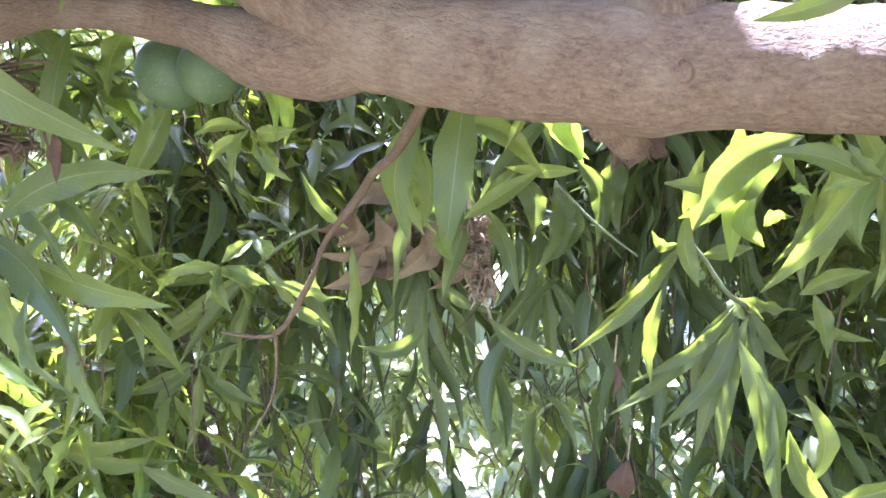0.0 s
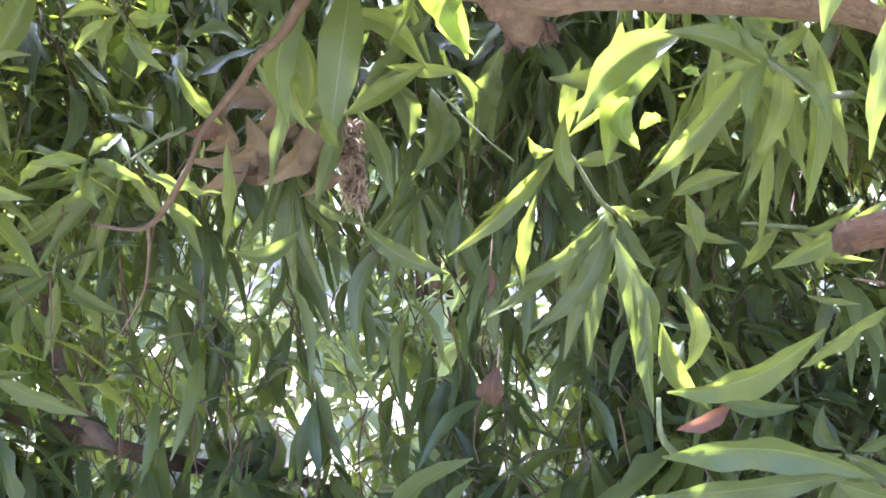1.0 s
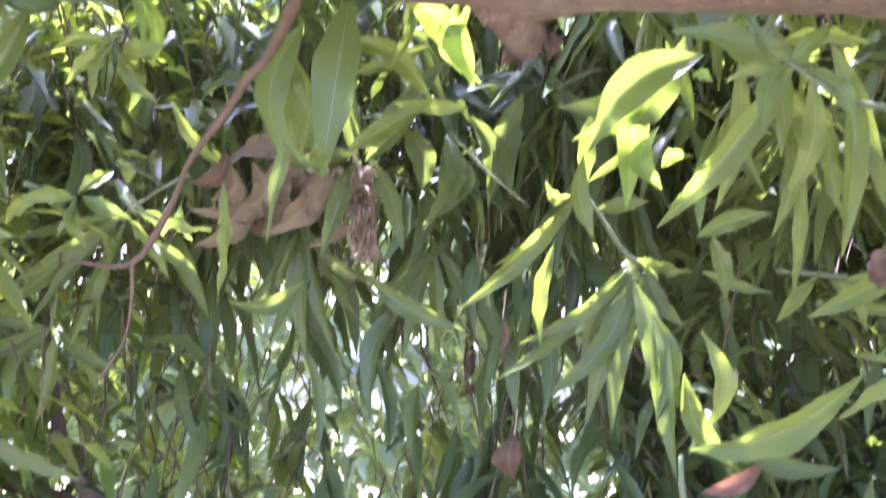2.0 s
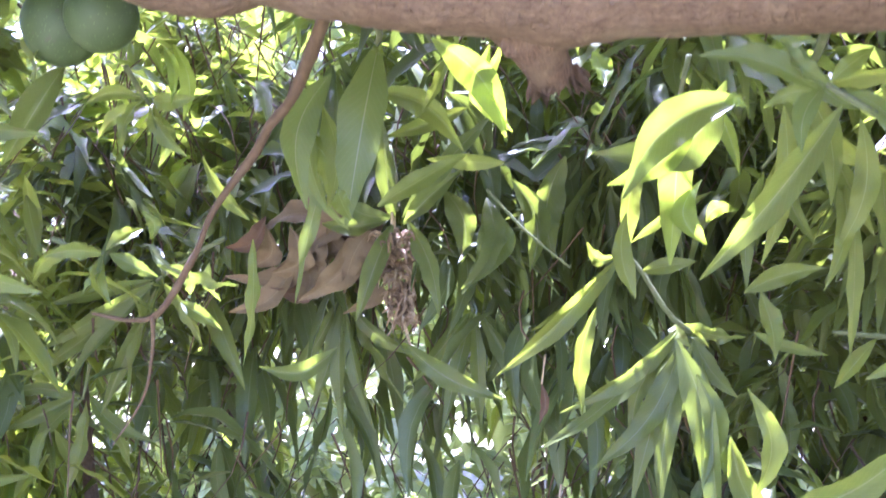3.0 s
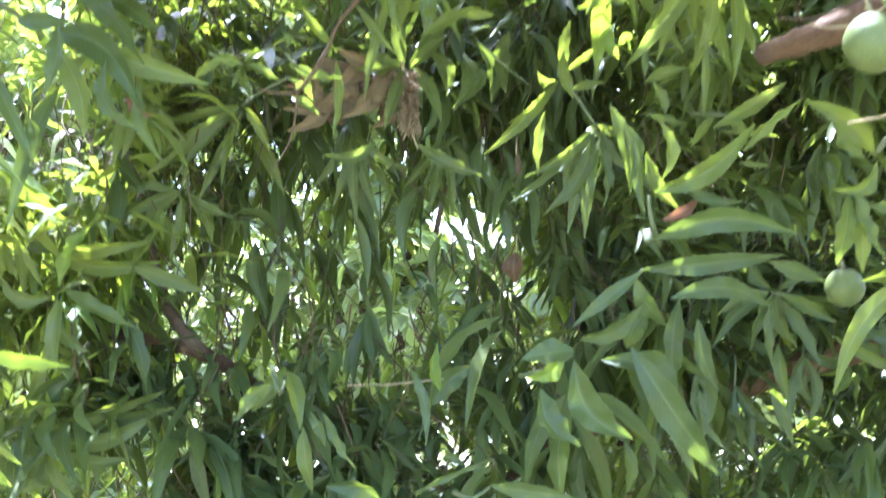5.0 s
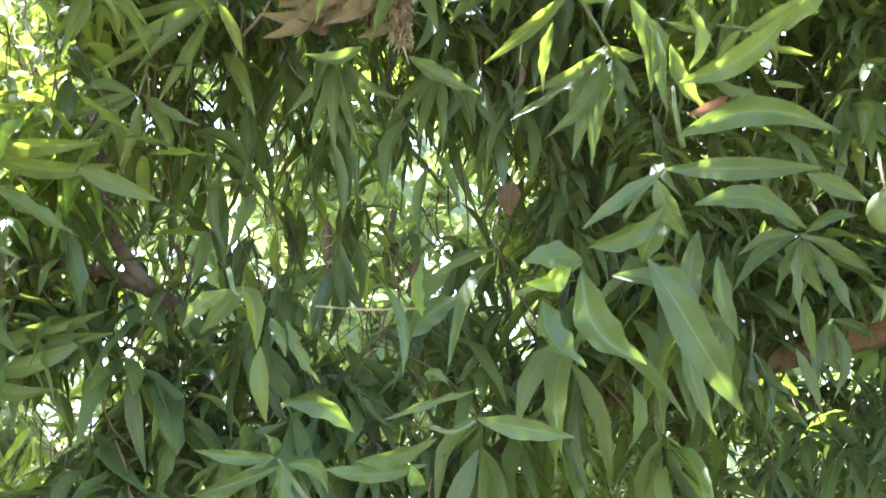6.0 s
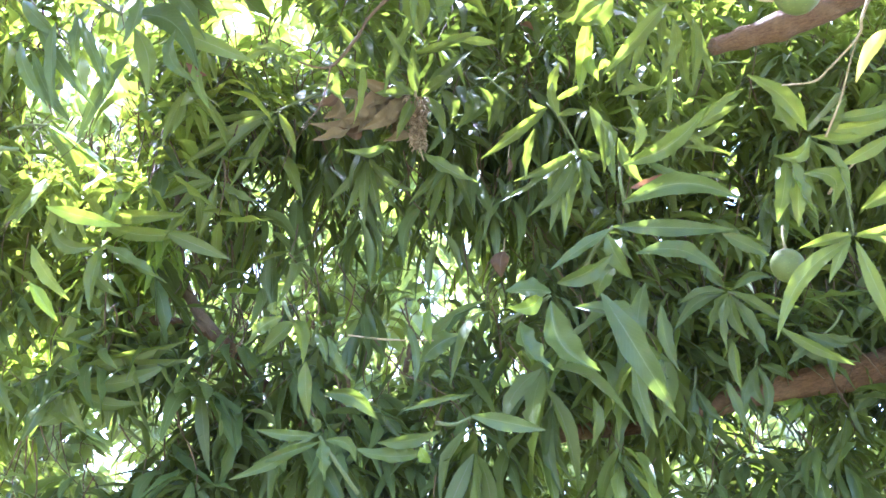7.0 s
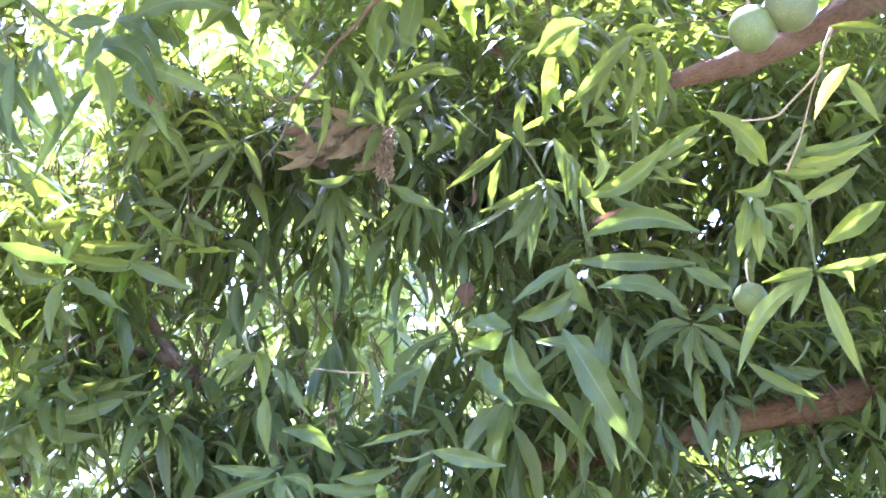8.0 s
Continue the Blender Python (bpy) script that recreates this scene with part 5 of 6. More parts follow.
leaf(tw, (-0.325, -0.018, 1.780), (-0.447, 0.002, 1.790), 0.024, 11, 'deep', 4)
leaf(tw, (-0.318, -0.017, 1.769), (-0.449, 0.010, 1.725), 0.022, 3, 'deep', 3)
leaf(tw, (-0.319, -0.018, 1.774), (-0.309, -0.022, 1.693), 0.030, -23, 'deep', 7)
leaf(tw, (-0.313, -0.017, 1.771), (-0.251, 0.001, 1.730), 0.026, -10, 'deep', 6)
leaf(tw, (-0.331, -0.019, 1.785), (-0.344, -0.038, 1.814), 0.020, -2, 'deep', 1)
tw = twig([(-0.271, 0.026, 1.866), (-0.296, -0.018, 1.853), (-0.318, -0.019, 1.856)], 0.0030)
leaf(tw, (-0.319, -0.019, 1.860), (-0.215, -0.003, 1.817), 0.036, 10, 'deep', 6)
leaf(tw, (-0.321, 0.003, 1.981), (-0.267, -0.024, 1.886), 0.022, 11, 'deep', 7)
leaf(tw, (-0.343, 0.004, 1.984), (-0.319, -0.007, 1.925), 0.022, 21, 'deep', 4)
tw = twig([(-0.097, 0.068, 1.830), (-0.068, 0.033, 1.821), (-0.033, 0.041, 1.838)], 0.0040)
leaf(tw, (-0.031, 0.041, 1.842), (0.115, 0.028, 1.816), 0.038, 5, 'deep', 0)
leaf(tw, (-0.172, 0.004, 1.837), (-0.020, 0.052, 1.888), 0.017, 30, 'deep', 6)
leaf(tw, (-0.213, 0.019, 1.777), (-0.089, 0.060, 1.813), 0.032, 22, 'deep', 0)
leaf(tw, (-0.258, 0.030, 1.764), (-0.104, 0.066, 1.773), 0.031, -20, 'deep', 7)
leaf(tw, (-0.131, 0.017, 1.771), (-0.109, 0.028, 1.744), 0.026, 13, 'backlit', 0)
tw = twig([(-0.280, 0.153, 2.024), (-0.203, 0.166, 2.022), (-0.112, 0.187, 2.031)], 0.0016)
leaf(tw, (-0.127, 0.173, 1.979), (-0.038, 0.201, 2.052), 0.049, 15, 'deep', 4)
leaf(tw, (-0.110, 0.134, 2.008), (-0.112, 0.120, 2.098), 0.025, 15, 'backlit', 6)
leaf(tw, (-0.167, 0.134, 2.056), (-0.141, 0.103, 1.908), 0.021, -10, 'deep', 2)
leaf(tw, (-0.117, -0.033, 1.902), (-0.083, -0.048, 1.886), 0.019, -0, 'deep', 4)
# dark leaves hanging in the middle
tw = twig([(-0.163, 0.288, 2.761), (-0.152, 0.284, 2.712), (-0.150, 0.280, 2.672)], 0.0040)
leaf(tw, (-0.153, 0.278, 2.656), (-0.167, 0.276, 2.794), 0.036, -24, 'mature', 0)
leaf(tw, (-0.142, 0.278, 2.662), (-0.021, 0.300, 2.802), 0.033, -26, 'mature', 0)
leaf(tw, (-0.156, 0.279, 2.663), (-0.229, 0.257, 2.704), 0.029, 18, 'mature', 2)
leaf(tw, (-0.159, 0.279, 2.660), (-0.252, 0.273, 2.656), 0.033, 25, 'mature', 4)
leaf(tw, (-0.141, 0.277, 2.653), (-0.062, 0.284, 2.724), 0.029, 2, 'mature', 3)
leaf(tw, (-0.155, 0.278, 2.655), (-0.197, 0.240, 2.523), 0.031, -9, 'mature', 3)
leaf(tw, (-0.135, 0.277, 2.658), (-0.084, 0.225, 2.531), 0.031, 13, 'mature', 2)
leaf(tw, (-0.030, 0.296, 2.688), (-0.058, 0.251, 2.559), 0.043, 5, 'mature', 2)
leaf(tw, (-0.092, 0.322, 2.702), (-0.066, 0.307, 2.602), 0.041, -3, 'mature', 2)
leaf(tw, (-0.000, 0.320, 2.715), (0.025, 0.316, 2.588), 0.041, -21, 'mature', 6)
leaf(tw, (-0.054, 0.292, 2.809), (-0.165, 0.281, 2.772), 0.027, -2, 'brightened', 3)
leaf(tw, (0.073, 0.346, 2.747), (0.057, 0.313, 2.605), 0.046, -25, 'mature', 7)
leaf(tw, (-0.133, 0.255, 2.495), (-0.005, 0.238, 2.423), 0.033, 5, 'mature', 7)
leaf(tw, (-0.215, 0.213, 2.492), (-0.315, 0.196, 2.468), 0.028, 10, 'mature', 6)
tw = twig([(-0.015, 0.178, 2.688), (0.030, 0.169, 2.638), (0.087, 0.166, 2.589)], 0.0018)
leaf(tw, (-0.335, 0.073, 2.599), (-0.328, 0.093, 2.553), 0.020, 23, 'mature', 0)
leaf(tw, (-0.357, 0.067, 2.561), (-0.371, 0.056, 2.586), 0.018, -6, 'mature', 5)
leaf(tw, (-0.367, 0.063, 2.553), (-0.317, 0.065, 2.519), 0.020, -11, 'mature', 3)
leaf(tw, (-0.287, 0.079, 2.649), (-0.344, 0.074, 2.726), 0.020, -7, 'brightened', 3)
leaf(tw, (-0.244, 0.080, 2.731), (-0.170, 0.097, 2.635), 0.018, 7, 'mature', 0)
leaf(tw, (-0.284, 0.081, 2.626), (-0.295, 0.076, 2.475), 0.022, 19, 'brightened', 2)
# crowded shoot right of the middle
tw = twig([(0.637, -0.277, 2.429), (0.620, -0.232, 2.409), (0.589, -0.225, 2.375)], 0.0060)
leaf(tw, (0.587, -0.224, 2.374), (0.452, -0.285, 2.453), 0.040, -19, 'brightened', 1)
leaf(tw, (0.570, -0.226, 2.368), (0.512, -0.261, 2.444), 0.045, 22, 'mature', 4)
leaf(tw, (0.606, -0.230, 2.396), (0.826, -0.226, 2.476), 0.028, -1, 'mature', 5)
leaf(tw, (0.621, -0.219, 2.380), (0.805, -0.217, 2.441), 0.033, 17, 'brightened', 1)
leaf(tw, (0.598, -0.218, 2.365), (0.732, -0.210, 2.385), 0.026, 1, 'brightened', 1)
leaf(tw, (0.545, -0.208, 2.311), (0.535, -0.171, 2.201), 0.042, -10, 'mature', 0)
leaf(tw, (0.581, -0.197, 2.295), (0.636, -0.185, 2.222), 0.054, 0, 'mature', 6)
leaf(tw, (0.569, -0.200, 2.300), (0.570, -0.189, 2.185), 0.035, 2, 'brightened', 0)
leaf(tw, (0.657, -0.198, 2.316), (0.770, -0.230, 2.385), 0.031, 10, 'brightened', 0)
leaf(tw, (0.554, -0.211, 2.325), (0.604, -0.201, 2.203), 0.035, -26, 'mature', 1)
leaf(tw, (0.593, -0.218, 2.364), (0.519, -0.217, 2.319), 0.031, -11, 'brightened', 6)
leaf(tw, (0.600, -0.213, 2.355), (0.670, -0.207, 2.231), 0.031, -24, 'mature', 3)
leaf(tw, (0.634, -0.214, 2.372), (0.668, -0.232, 2.446), 0.026, 22, 'mature', 4)
leaf(tw, (0.715, -0.150, 2.246), (0.841, -0.170, 2.335), 0.051, 5, 'brightened', 3)
leaf(tw, (0.689, -0.399, 2.506), (0.611, -0.400, 2.386), 0.030, 0, 'sere', 1)
leaf(tw, (0.697, -0.299, 2.472), (0.752, -0.283, 2.493), 0.010, -9, 'backlit', 3)
leaf(tw, (0.734, -0.282, 2.547), (0.792, -0.284, 2.449), 0.026, 10, 'brightened', 0)
leaf(tw, (0.673, -0.355, 2.610), (0.794, -0.361, 2.605), 0.025, 23, 'brightened', 3)
# small leaves beside the single fruit
tw = twig([(0.610, 0.256, 2.181), (0.568, 0.183, 2.164), (0.546, 0.181, 2.171)], 0.0040)
leaf(tw, (0.542, 0.181, 2.171), (0.427, 0.156, 2.129), 0.027, 19, 'mature', 1)
leaf(tw, (0.547, 0.181, 2.167), (0.489, 0.161, 2.060), 0.031, -16, 'mature', 1)
leaf(tw, (0.552, 0.182, 2.165), (0.591, 0.187, 2.064), 0.031, 22, 'mature', 1)
leaf(tw, (0.556, 0.182, 2.176), (0.645, 0.164, 2.204), 0.025, 15, 'deep', 6)
leaf(tw, (0.542, 0.180, 2.180), (0.509, 0.170, 2.247), 0.027, -5, 'deep', 6)
leaf(tw, (0.552, 0.182, 2.172), (0.671, 0.176, 2.107), 0.029, -11, 'mature', 3)
leaf(tw, (0.547, 0.182, 2.162), (0.530, 0.156, 2.026), 0.027, -18, 'mature', 5)
leaf(tw, (0.555, 0.182, 2.163), (0.624, 0.159, 2.023), 0.031, 4, 'deep', 4)
leaf(tw, (0.536, 0.180, 2.166), (0.414, 0.157, 2.066), 0.029, 5, 'deep', 5)
leaf(tw, (0.648, 0.147, 2.083), (0.794, 0.119, 2.001), 0.027, 25, 'mature', 0)
leaf(tw, (0.722, 0.210, 2.097), (0.826, 0.214, 2.070), 0.026, -10, 'deep', 1)
leaf(tw, (0.562, 0.215, 2.070), (0.575, 0.210, 1.956), 0.028, 22, 'mature', 3)
leaf(tw, (0.539, 0.209, 1.977), (0.582, 0.215, 1.871), 0.030, -17, 'mature', 0)
leaf(tw, (0.375, 0.116, 1.993), (0.379, 0.093, 1.943), 0.020, -19, 'deep', 5)
leaf(tw, (0.346, 0.121, 2.161), (0.330, 0.129, 1.991), 0.041, 13, 'deep', 7)
leaf(tw, (0.390, 0.159, 2.126), (0.426, 0.168, 1.985), 0.038, -8, 'deep', 1)
leaf(tw, (0.225, 0.107, 1.904), (0.223, 0.117, 1.802), 0.029, -16, 'mature', 3)
leaf(tw, (0.318, 0.129, 2.001), (0.359, 0.110, 1.828), 0.037, -14, 'mature', 1)
# leaves close under the limb on the far side
tw = twig([(-0.393, -0.032, 2.815), (-0.396, 0.014, 2.796), (-0.385, 0.014, 2.780)], 0.0030)
leaf(tw, (-0.385, 0.014, 2.780), (-0.350, 0.008, 2.748), 0.025, 27, 'brightened', 1)
leaf(tw, (-0.381, 0.015, 2.784), (-0.323, -0.000, 2.784), 0.024, -0, 'brightened', 0)
leaf(tw, (-0.392, 0.014, 2.780), (-0.452, 0.020, 2.743), 0.020, -1, 'brightened', 1)
leaf(tw, (-0.388, 0.014, 2.789), (-0.407, -0.016, 2.722), 0.021, 28, 'brightened', 7)
leaf(tw, (-0.385, 0.014, 2.776), (-0.381, 0.029, 2.709), 0.022, -20, 'mature', 6)
leaf(tw, (-0.395, 0.014, 2.788), (-0.462, 0.009, 2.783), 0.020, 4, 'brightened', 1)
leaf(tw, (-0.381, 0.015, 2.780), (-0.338, 0.012, 2.718), 0.022, 1, 'brightened', 1)
leaf(tw, (-0.369, 0.017, 2.847), (-0.350, -0.007, 2.775), 0.016, 0, 'backlit', 6)
tw = twig([(-0.509, 0.022, 2.628), (-0.479, 0.026, 2.615), (-0.451, 0.033, 2.610)], 0.0030)
leaf(tw, (-0.451, 0.033, 2.610), (-0.510, 0.003, 2.606), 0.023, -20, 'mature', 1)
leaf(tw, (-0.450, 0.033, 2.608), (-0.472, 0.021, 2.562), 0.019, 27, 'mature', 6)
leaf(tw, (-0.448, 0.034, 2.614), (-0.414, 0.061, 2.640), 0.022, -23, 'brightened', 3)
leaf(tw, (-0.452, 0.033, 2.606), (-0.432, 0.014, 2.549), 0.020, -28, 'brightened', 1)
leaf(tw, (-0.444, 0.035, 2.610), (-0.388, 0.045, 2.582), 0.022, -27, 'mature', 0)
leaf(tw, (-0.486, 0.024, 2.615), (-0.540, 0.032, 2.578), 0.020, -25, 'brightened', 1)
tw = twig([(-0.369, -0.019, 2.616), (-0.350, -0.012, 2.592), (-0.330, -0.006, 2.584)], 0.0030)
leaf(tw, (-0.363, -0.016, 2.594), (-0.269, -0.013, 2.570), 0.023, 20, 'mature', 7)
leaf(tw, (-0.368, -0.020, 2.623), (-0.375, -0.029, 2.654), 0.017, 26, 'mature', 1)
leaf(tw, (-0.178, 0.090, 2.758), (-0.234, 0.086, 2.549), 0.023, 0, 'mature', 7)
leaf(tw, (-0.032, 0.295, 2.681), (-0.059, 0.250, 2.565), 0.047, 0, 'mature', 6)
leaf(tw, (0.017, 0.100, 2.711), (-0.079, 0.109, 2.719), 0.023, -16, 'brightened', 0)
leaf(tw, (-0.171, -0.014, 2.767), (-0.169, -0.003, 2.656), 0.028, 17, 'brightened', 6)
# drooping leaves on the sunny side of the pale shoot
tw = twig([(0.344, 0.002, 2.728), (0.319, 0.004, 2.711), (0.297, 0.006, 2.686)], 0.0030)
leaf(tw, (0.317, 0.025, 2.705), (0.249, 0.039, 2.590), 0.022, -27, 'brightened', 6)
leaf(tw, (0.339, 0.023, 2.720), (0.374, 0.033, 2.644), 0.022, -11, 'mature', 2)
leaf(tw, (0.323, 0.025, 2.710), (0.350, 0.008, 2.605), 0.023, 28, 'mature', 1)
leaf(tw, (0.355, 0.022, 2.722), (0.411, 0.002, 2.667), 0.019, -13, 'mature', 3)
leaf(tw, (0.369, 0.020, 2.706), (0.406, -0.002, 2.613), 0.022, 9, 'brightened', 0)
leaf(tw, (0.301, 0.026, 2.685), (0.281, 0.027, 2.560), 0.022, -24, 'mature', 7)
leaf(tw, (0.376, 0.018, 2.678), (0.353, -0.016, 2.557), 0.022, 22, 'brightened', 6)
leaf(tw, (0.419, 0.013, 2.687), (0.437, 0.009, 2.568), 0.025, 26, 'mature', 7)
leaf(tw, (0.444, 0.012, 2.691), (0.474, -0.022, 2.579), 0.025, -24, 'brightened', 3)
leaf(tw, (0.390, 0.015, 2.642), (0.384, 0.027, 2.487), 0.023, -27, 'brightened', 0)
tw = twig([(0.459, 0.091, 2.504), (0.418, 0.091, 2.508), (0.377, 0.091, 2.512)], 0.0030)
leaf(tw, (0.439, 0.091, 2.500), (0.475, 0.066, 2.442), 0.021, 14, 'brightened', 2)
leaf(tw, (0.432, 0.090, 2.474), (0.543, 0.084, 2.461), 0.017, -19, 'brightened', 3)
leaf(tw, (0.445, 0.091, 2.496), (0.527, 0.077, 2.540), 0.019, 8, 'mature', 1)
leaf(tw, (0.292, 0.092, 2.513), (0.370, 0.076, 2.487), 0.016, 3, 'brightened', 7)
leaf(tw, (0.424, 0.091, 2.504), (0.380, 0.106, 2.449), 0.020, 26, 'brightened', 3)
leaf(tw, (0.462, 0.093, 2.415), (0.529, 0.085, 2.405), 0.012, 13, 'mature', 0)
# arching shoots toward the sunny side
tw = twig([(-0.381, 0.252, 2.638), (-0.435, 0.266, 2.615), (-0.482, 0.256, 2.581)], 0.0030)
leaf(tw, (-0.484, 0.255, 2.580), (-0.639, 0.233, 2.488), 0.027, -28, 'mature', 0)
leaf(tw, (-0.486, 0.255, 2.574), (-0.617, 0.250, 2.432), 0.024, 16, 'mature', 3)
leaf(tw, (-0.481, 0.255, 2.571), (-0.575, 0.282, 2.393), 0.024, -26, 'mature', 3)
leaf(tw, (-0.486, 0.255, 2.583), (-0.656, 0.278, 2.549), 0.022, 3, 'brightened', 0)
leaf(tw, (-0.476, 0.256, 2.572), (-0.522, 0.255, 2.419), 0.024, 24, 'brightened', 1)
leaf(tw, (-0.491, 0.254, 2.579), (-0.688, 0.267, 2.442), 0.027, 12, 'brightened', 4)
leaf(tw, (-0.475, 0.257, 2.582), (-0.429, 0.291, 2.491), 0.024, 19, 'brightened', 4)
tw = twig([(-0.594, 0.323, 2.533), (-0.600, 0.300, 2.461), (-0.613, 0.306, 2.416)], 0.0030)
leaf(tw, (-0.613, 0.306, 2.416), (-0.701, 0.324, 2.341), 0.027, 13, 'mature', 0)
leaf(tw, (-0.608, 0.307, 2.413), (-0.634, 0.296, 2.284), 0.027, 18, 'brightened', 4)
leaf(tw, (-0.602, 0.306, 2.414), (-0.553, 0.334, 2.312), 0.025, -2, 'brightened', 2)
leaf(tw, (-0.616, 0.306, 2.422), (-0.736, 0.315, 2.370), 0.025, 4, 'mature', 3)
leaf(tw, (-0.602, 0.305, 2.420), (-0.496, 0.283, 2.359), 0.025, -21, 'mature', 1)
leaf(tw, (-0.613, 0.306, 2.418), (-0.728, 0.302, 2.419), 0.023, -13, 'mature', 5)
# dark shoots hanging in the deepest shade
tw = twig([(-0.286, 0.436, 2.620), (-0.273, 0.432, 2.581), (-0.266, 0.429, 2.550)], 0.0030)
leaf(tw, (-0.266, 0.429, 2.550), (-0.312, 0.415, 2.390), 0.026, 14, 'mature', 2)
leaf(tw, (-0.263, 0.428, 2.546), (-0.260, 0.409, 2.360), 0.026, 7, 'mature', 0)
leaf(tw, (-0.261, 0.428, 2.549), (-0.211, 0.409, 2.360), 0.026, 11, 'mature', 3)
leaf(tw, (-0.258, 0.428, 2.553), (-0.167, 0.415, 2.399), 0.026, 23, 'mature', 7)
leaf(tw, (-0.272, 0.429, 2.551), (-0.355, 0.450, 2.439), 0.024, 4, 'mature', 2)
leaf(tw, (-0.259, 0.429, 2.558), (-0.133, 0.429, 2.470), 0.024, 3, 'mature', 5)
tw = twig([(-0.077, 0.422, 2.594), (-0.071, 0.416, 2.555), (-0.067, 0.413, 2.532)], 0.0030)
leaf(tw, (-0.067, 0.413, 2.532), (-0.107, 0.377, 2.368), 0.026, 11, 'mature', 0)
leaf(tw, (-0.064, 0.413, 2.529), (-0.057, 0.412, 2.364), 0.026, -27, 'mature', 0)
leaf(tw, (-0.059, 0.413, 2.533), (-0.000, 0.398, 2.394), 0.026, 12, 'mature', 6)
leaf(tw, (-0.070, 0.414, 2.535), (-0.159, 0.414, 2.430), 0.024, 2, 'mature', 3)
leaf(tw, (-0.055, 0.414, 2.540), (0.026, 0.414, 2.465), 0.024, 12, 'mature', 1)
# leaves hanging across the low branch
tw = twig([(0.190, 0.360, 1.997), (0.175, 0.300, 1.951), (0.172, 0.300, 1.921)], 0.0030)
leaf(tw, (0.172, 0.300, 1.921), (0.158, 0.300, 1.751), 0.038, -24, 'deep', 0)
leaf(tw, (0.176, 0.300, 1.921), (0.212, 0.293, 1.768), 0.036, 26, 'deep', 1)
leaf(tw, (0.170, 0.300, 1.924), (0.125, 0.304, 1.810), 0.029, -21, 'deep', 4)
leaf(tw, (0.172, 0.300, 1.917), (0.193, 0.285, 1.727), 0.033, 1, 'deep', 5)
tw = twig([(0.527, 0.380, 2.048), (0.509, 0.330, 2.006), (0.505, 0.330, 1.982)], 0.0030)
leaf(tw, (0.505, 0.330, 1.982), (0.489, 0.345, 1.836), 0.029, -7, 'deep', 7)
leaf(tw, (0.509, 0.330, 1.979), (0.537, 0.333, 1.872), 0.029, -10, 'deep', 4)
leaf(tw, (0.512, 0.330, 1.985), (0.575, 0.318, 1.904), 0.027, 8, 'deep', 1)
leaf(tw, (0.506, 0.330, 1.984), (0.514, 0.322, 1.823), 0.027, -18, 'deep', 6)
tw = twig([(0.671, 0.360, 2.112), (0.654, 0.321, 2.064), (0.650, 0.321, 2.044)], 0.0030)
leaf(tw, (0.650, 0.321, 2.044), (0.607, 0.297, 1.903), 0.029, -18, 'deep', 7)
leaf(tw, (0.656, 0.321, 2.041), (0.677, 0.315, 1.939), 0.029, 23, 'deep', 5)
leaf(tw, (0.658, 0.321, 2.047), (0.733, 0.315, 2.010), 0.025, 3, 'deep', 3)
leaf(tw, (0.653, 0.321, 2.044), (0.652, 0.323, 1.900), 0.027, 3, 'deep', 6)
tw = twig([(0.361, 0.360, 1.986), (0.357, 0.330, 1.955), (0.360, 0.330, 1.937)], 0.0030)
leaf(tw, (0.360, 0.330, 1.937), (0.327, 0.313, 1.806), 0.029, -12, 'deep', 5)
leaf(tw, (0.363, 0.330, 1.937), (0.382, 0.306, 1.835), 0.027, -4, 'deep', 4)
tw = twig([(0.835, 0.251, 2.163), (0.813, 0.251, 2.127), (0.786, 0.252, 2.105)], 0.0030)
leaf(tw, (0.712, 0.254, 2.084), (0.863, 0.255, 2.046), 0.028, 26, 'deep', 1)
leaf(tw, (0.786, 0.252, 2.105), (0.860, 0.227, 2.091), 0.026, -9, 'deep', 1)
leaf(tw, (0.786, 0.252, 2.102), (0.790, 0.226, 1.992), 0.026, 19, 'deep', 4)
leaf(tw, (0.779, 0.252, 2.104), (0.697, 0.252, 2.029), 0.026, 15, 'deep', 0)

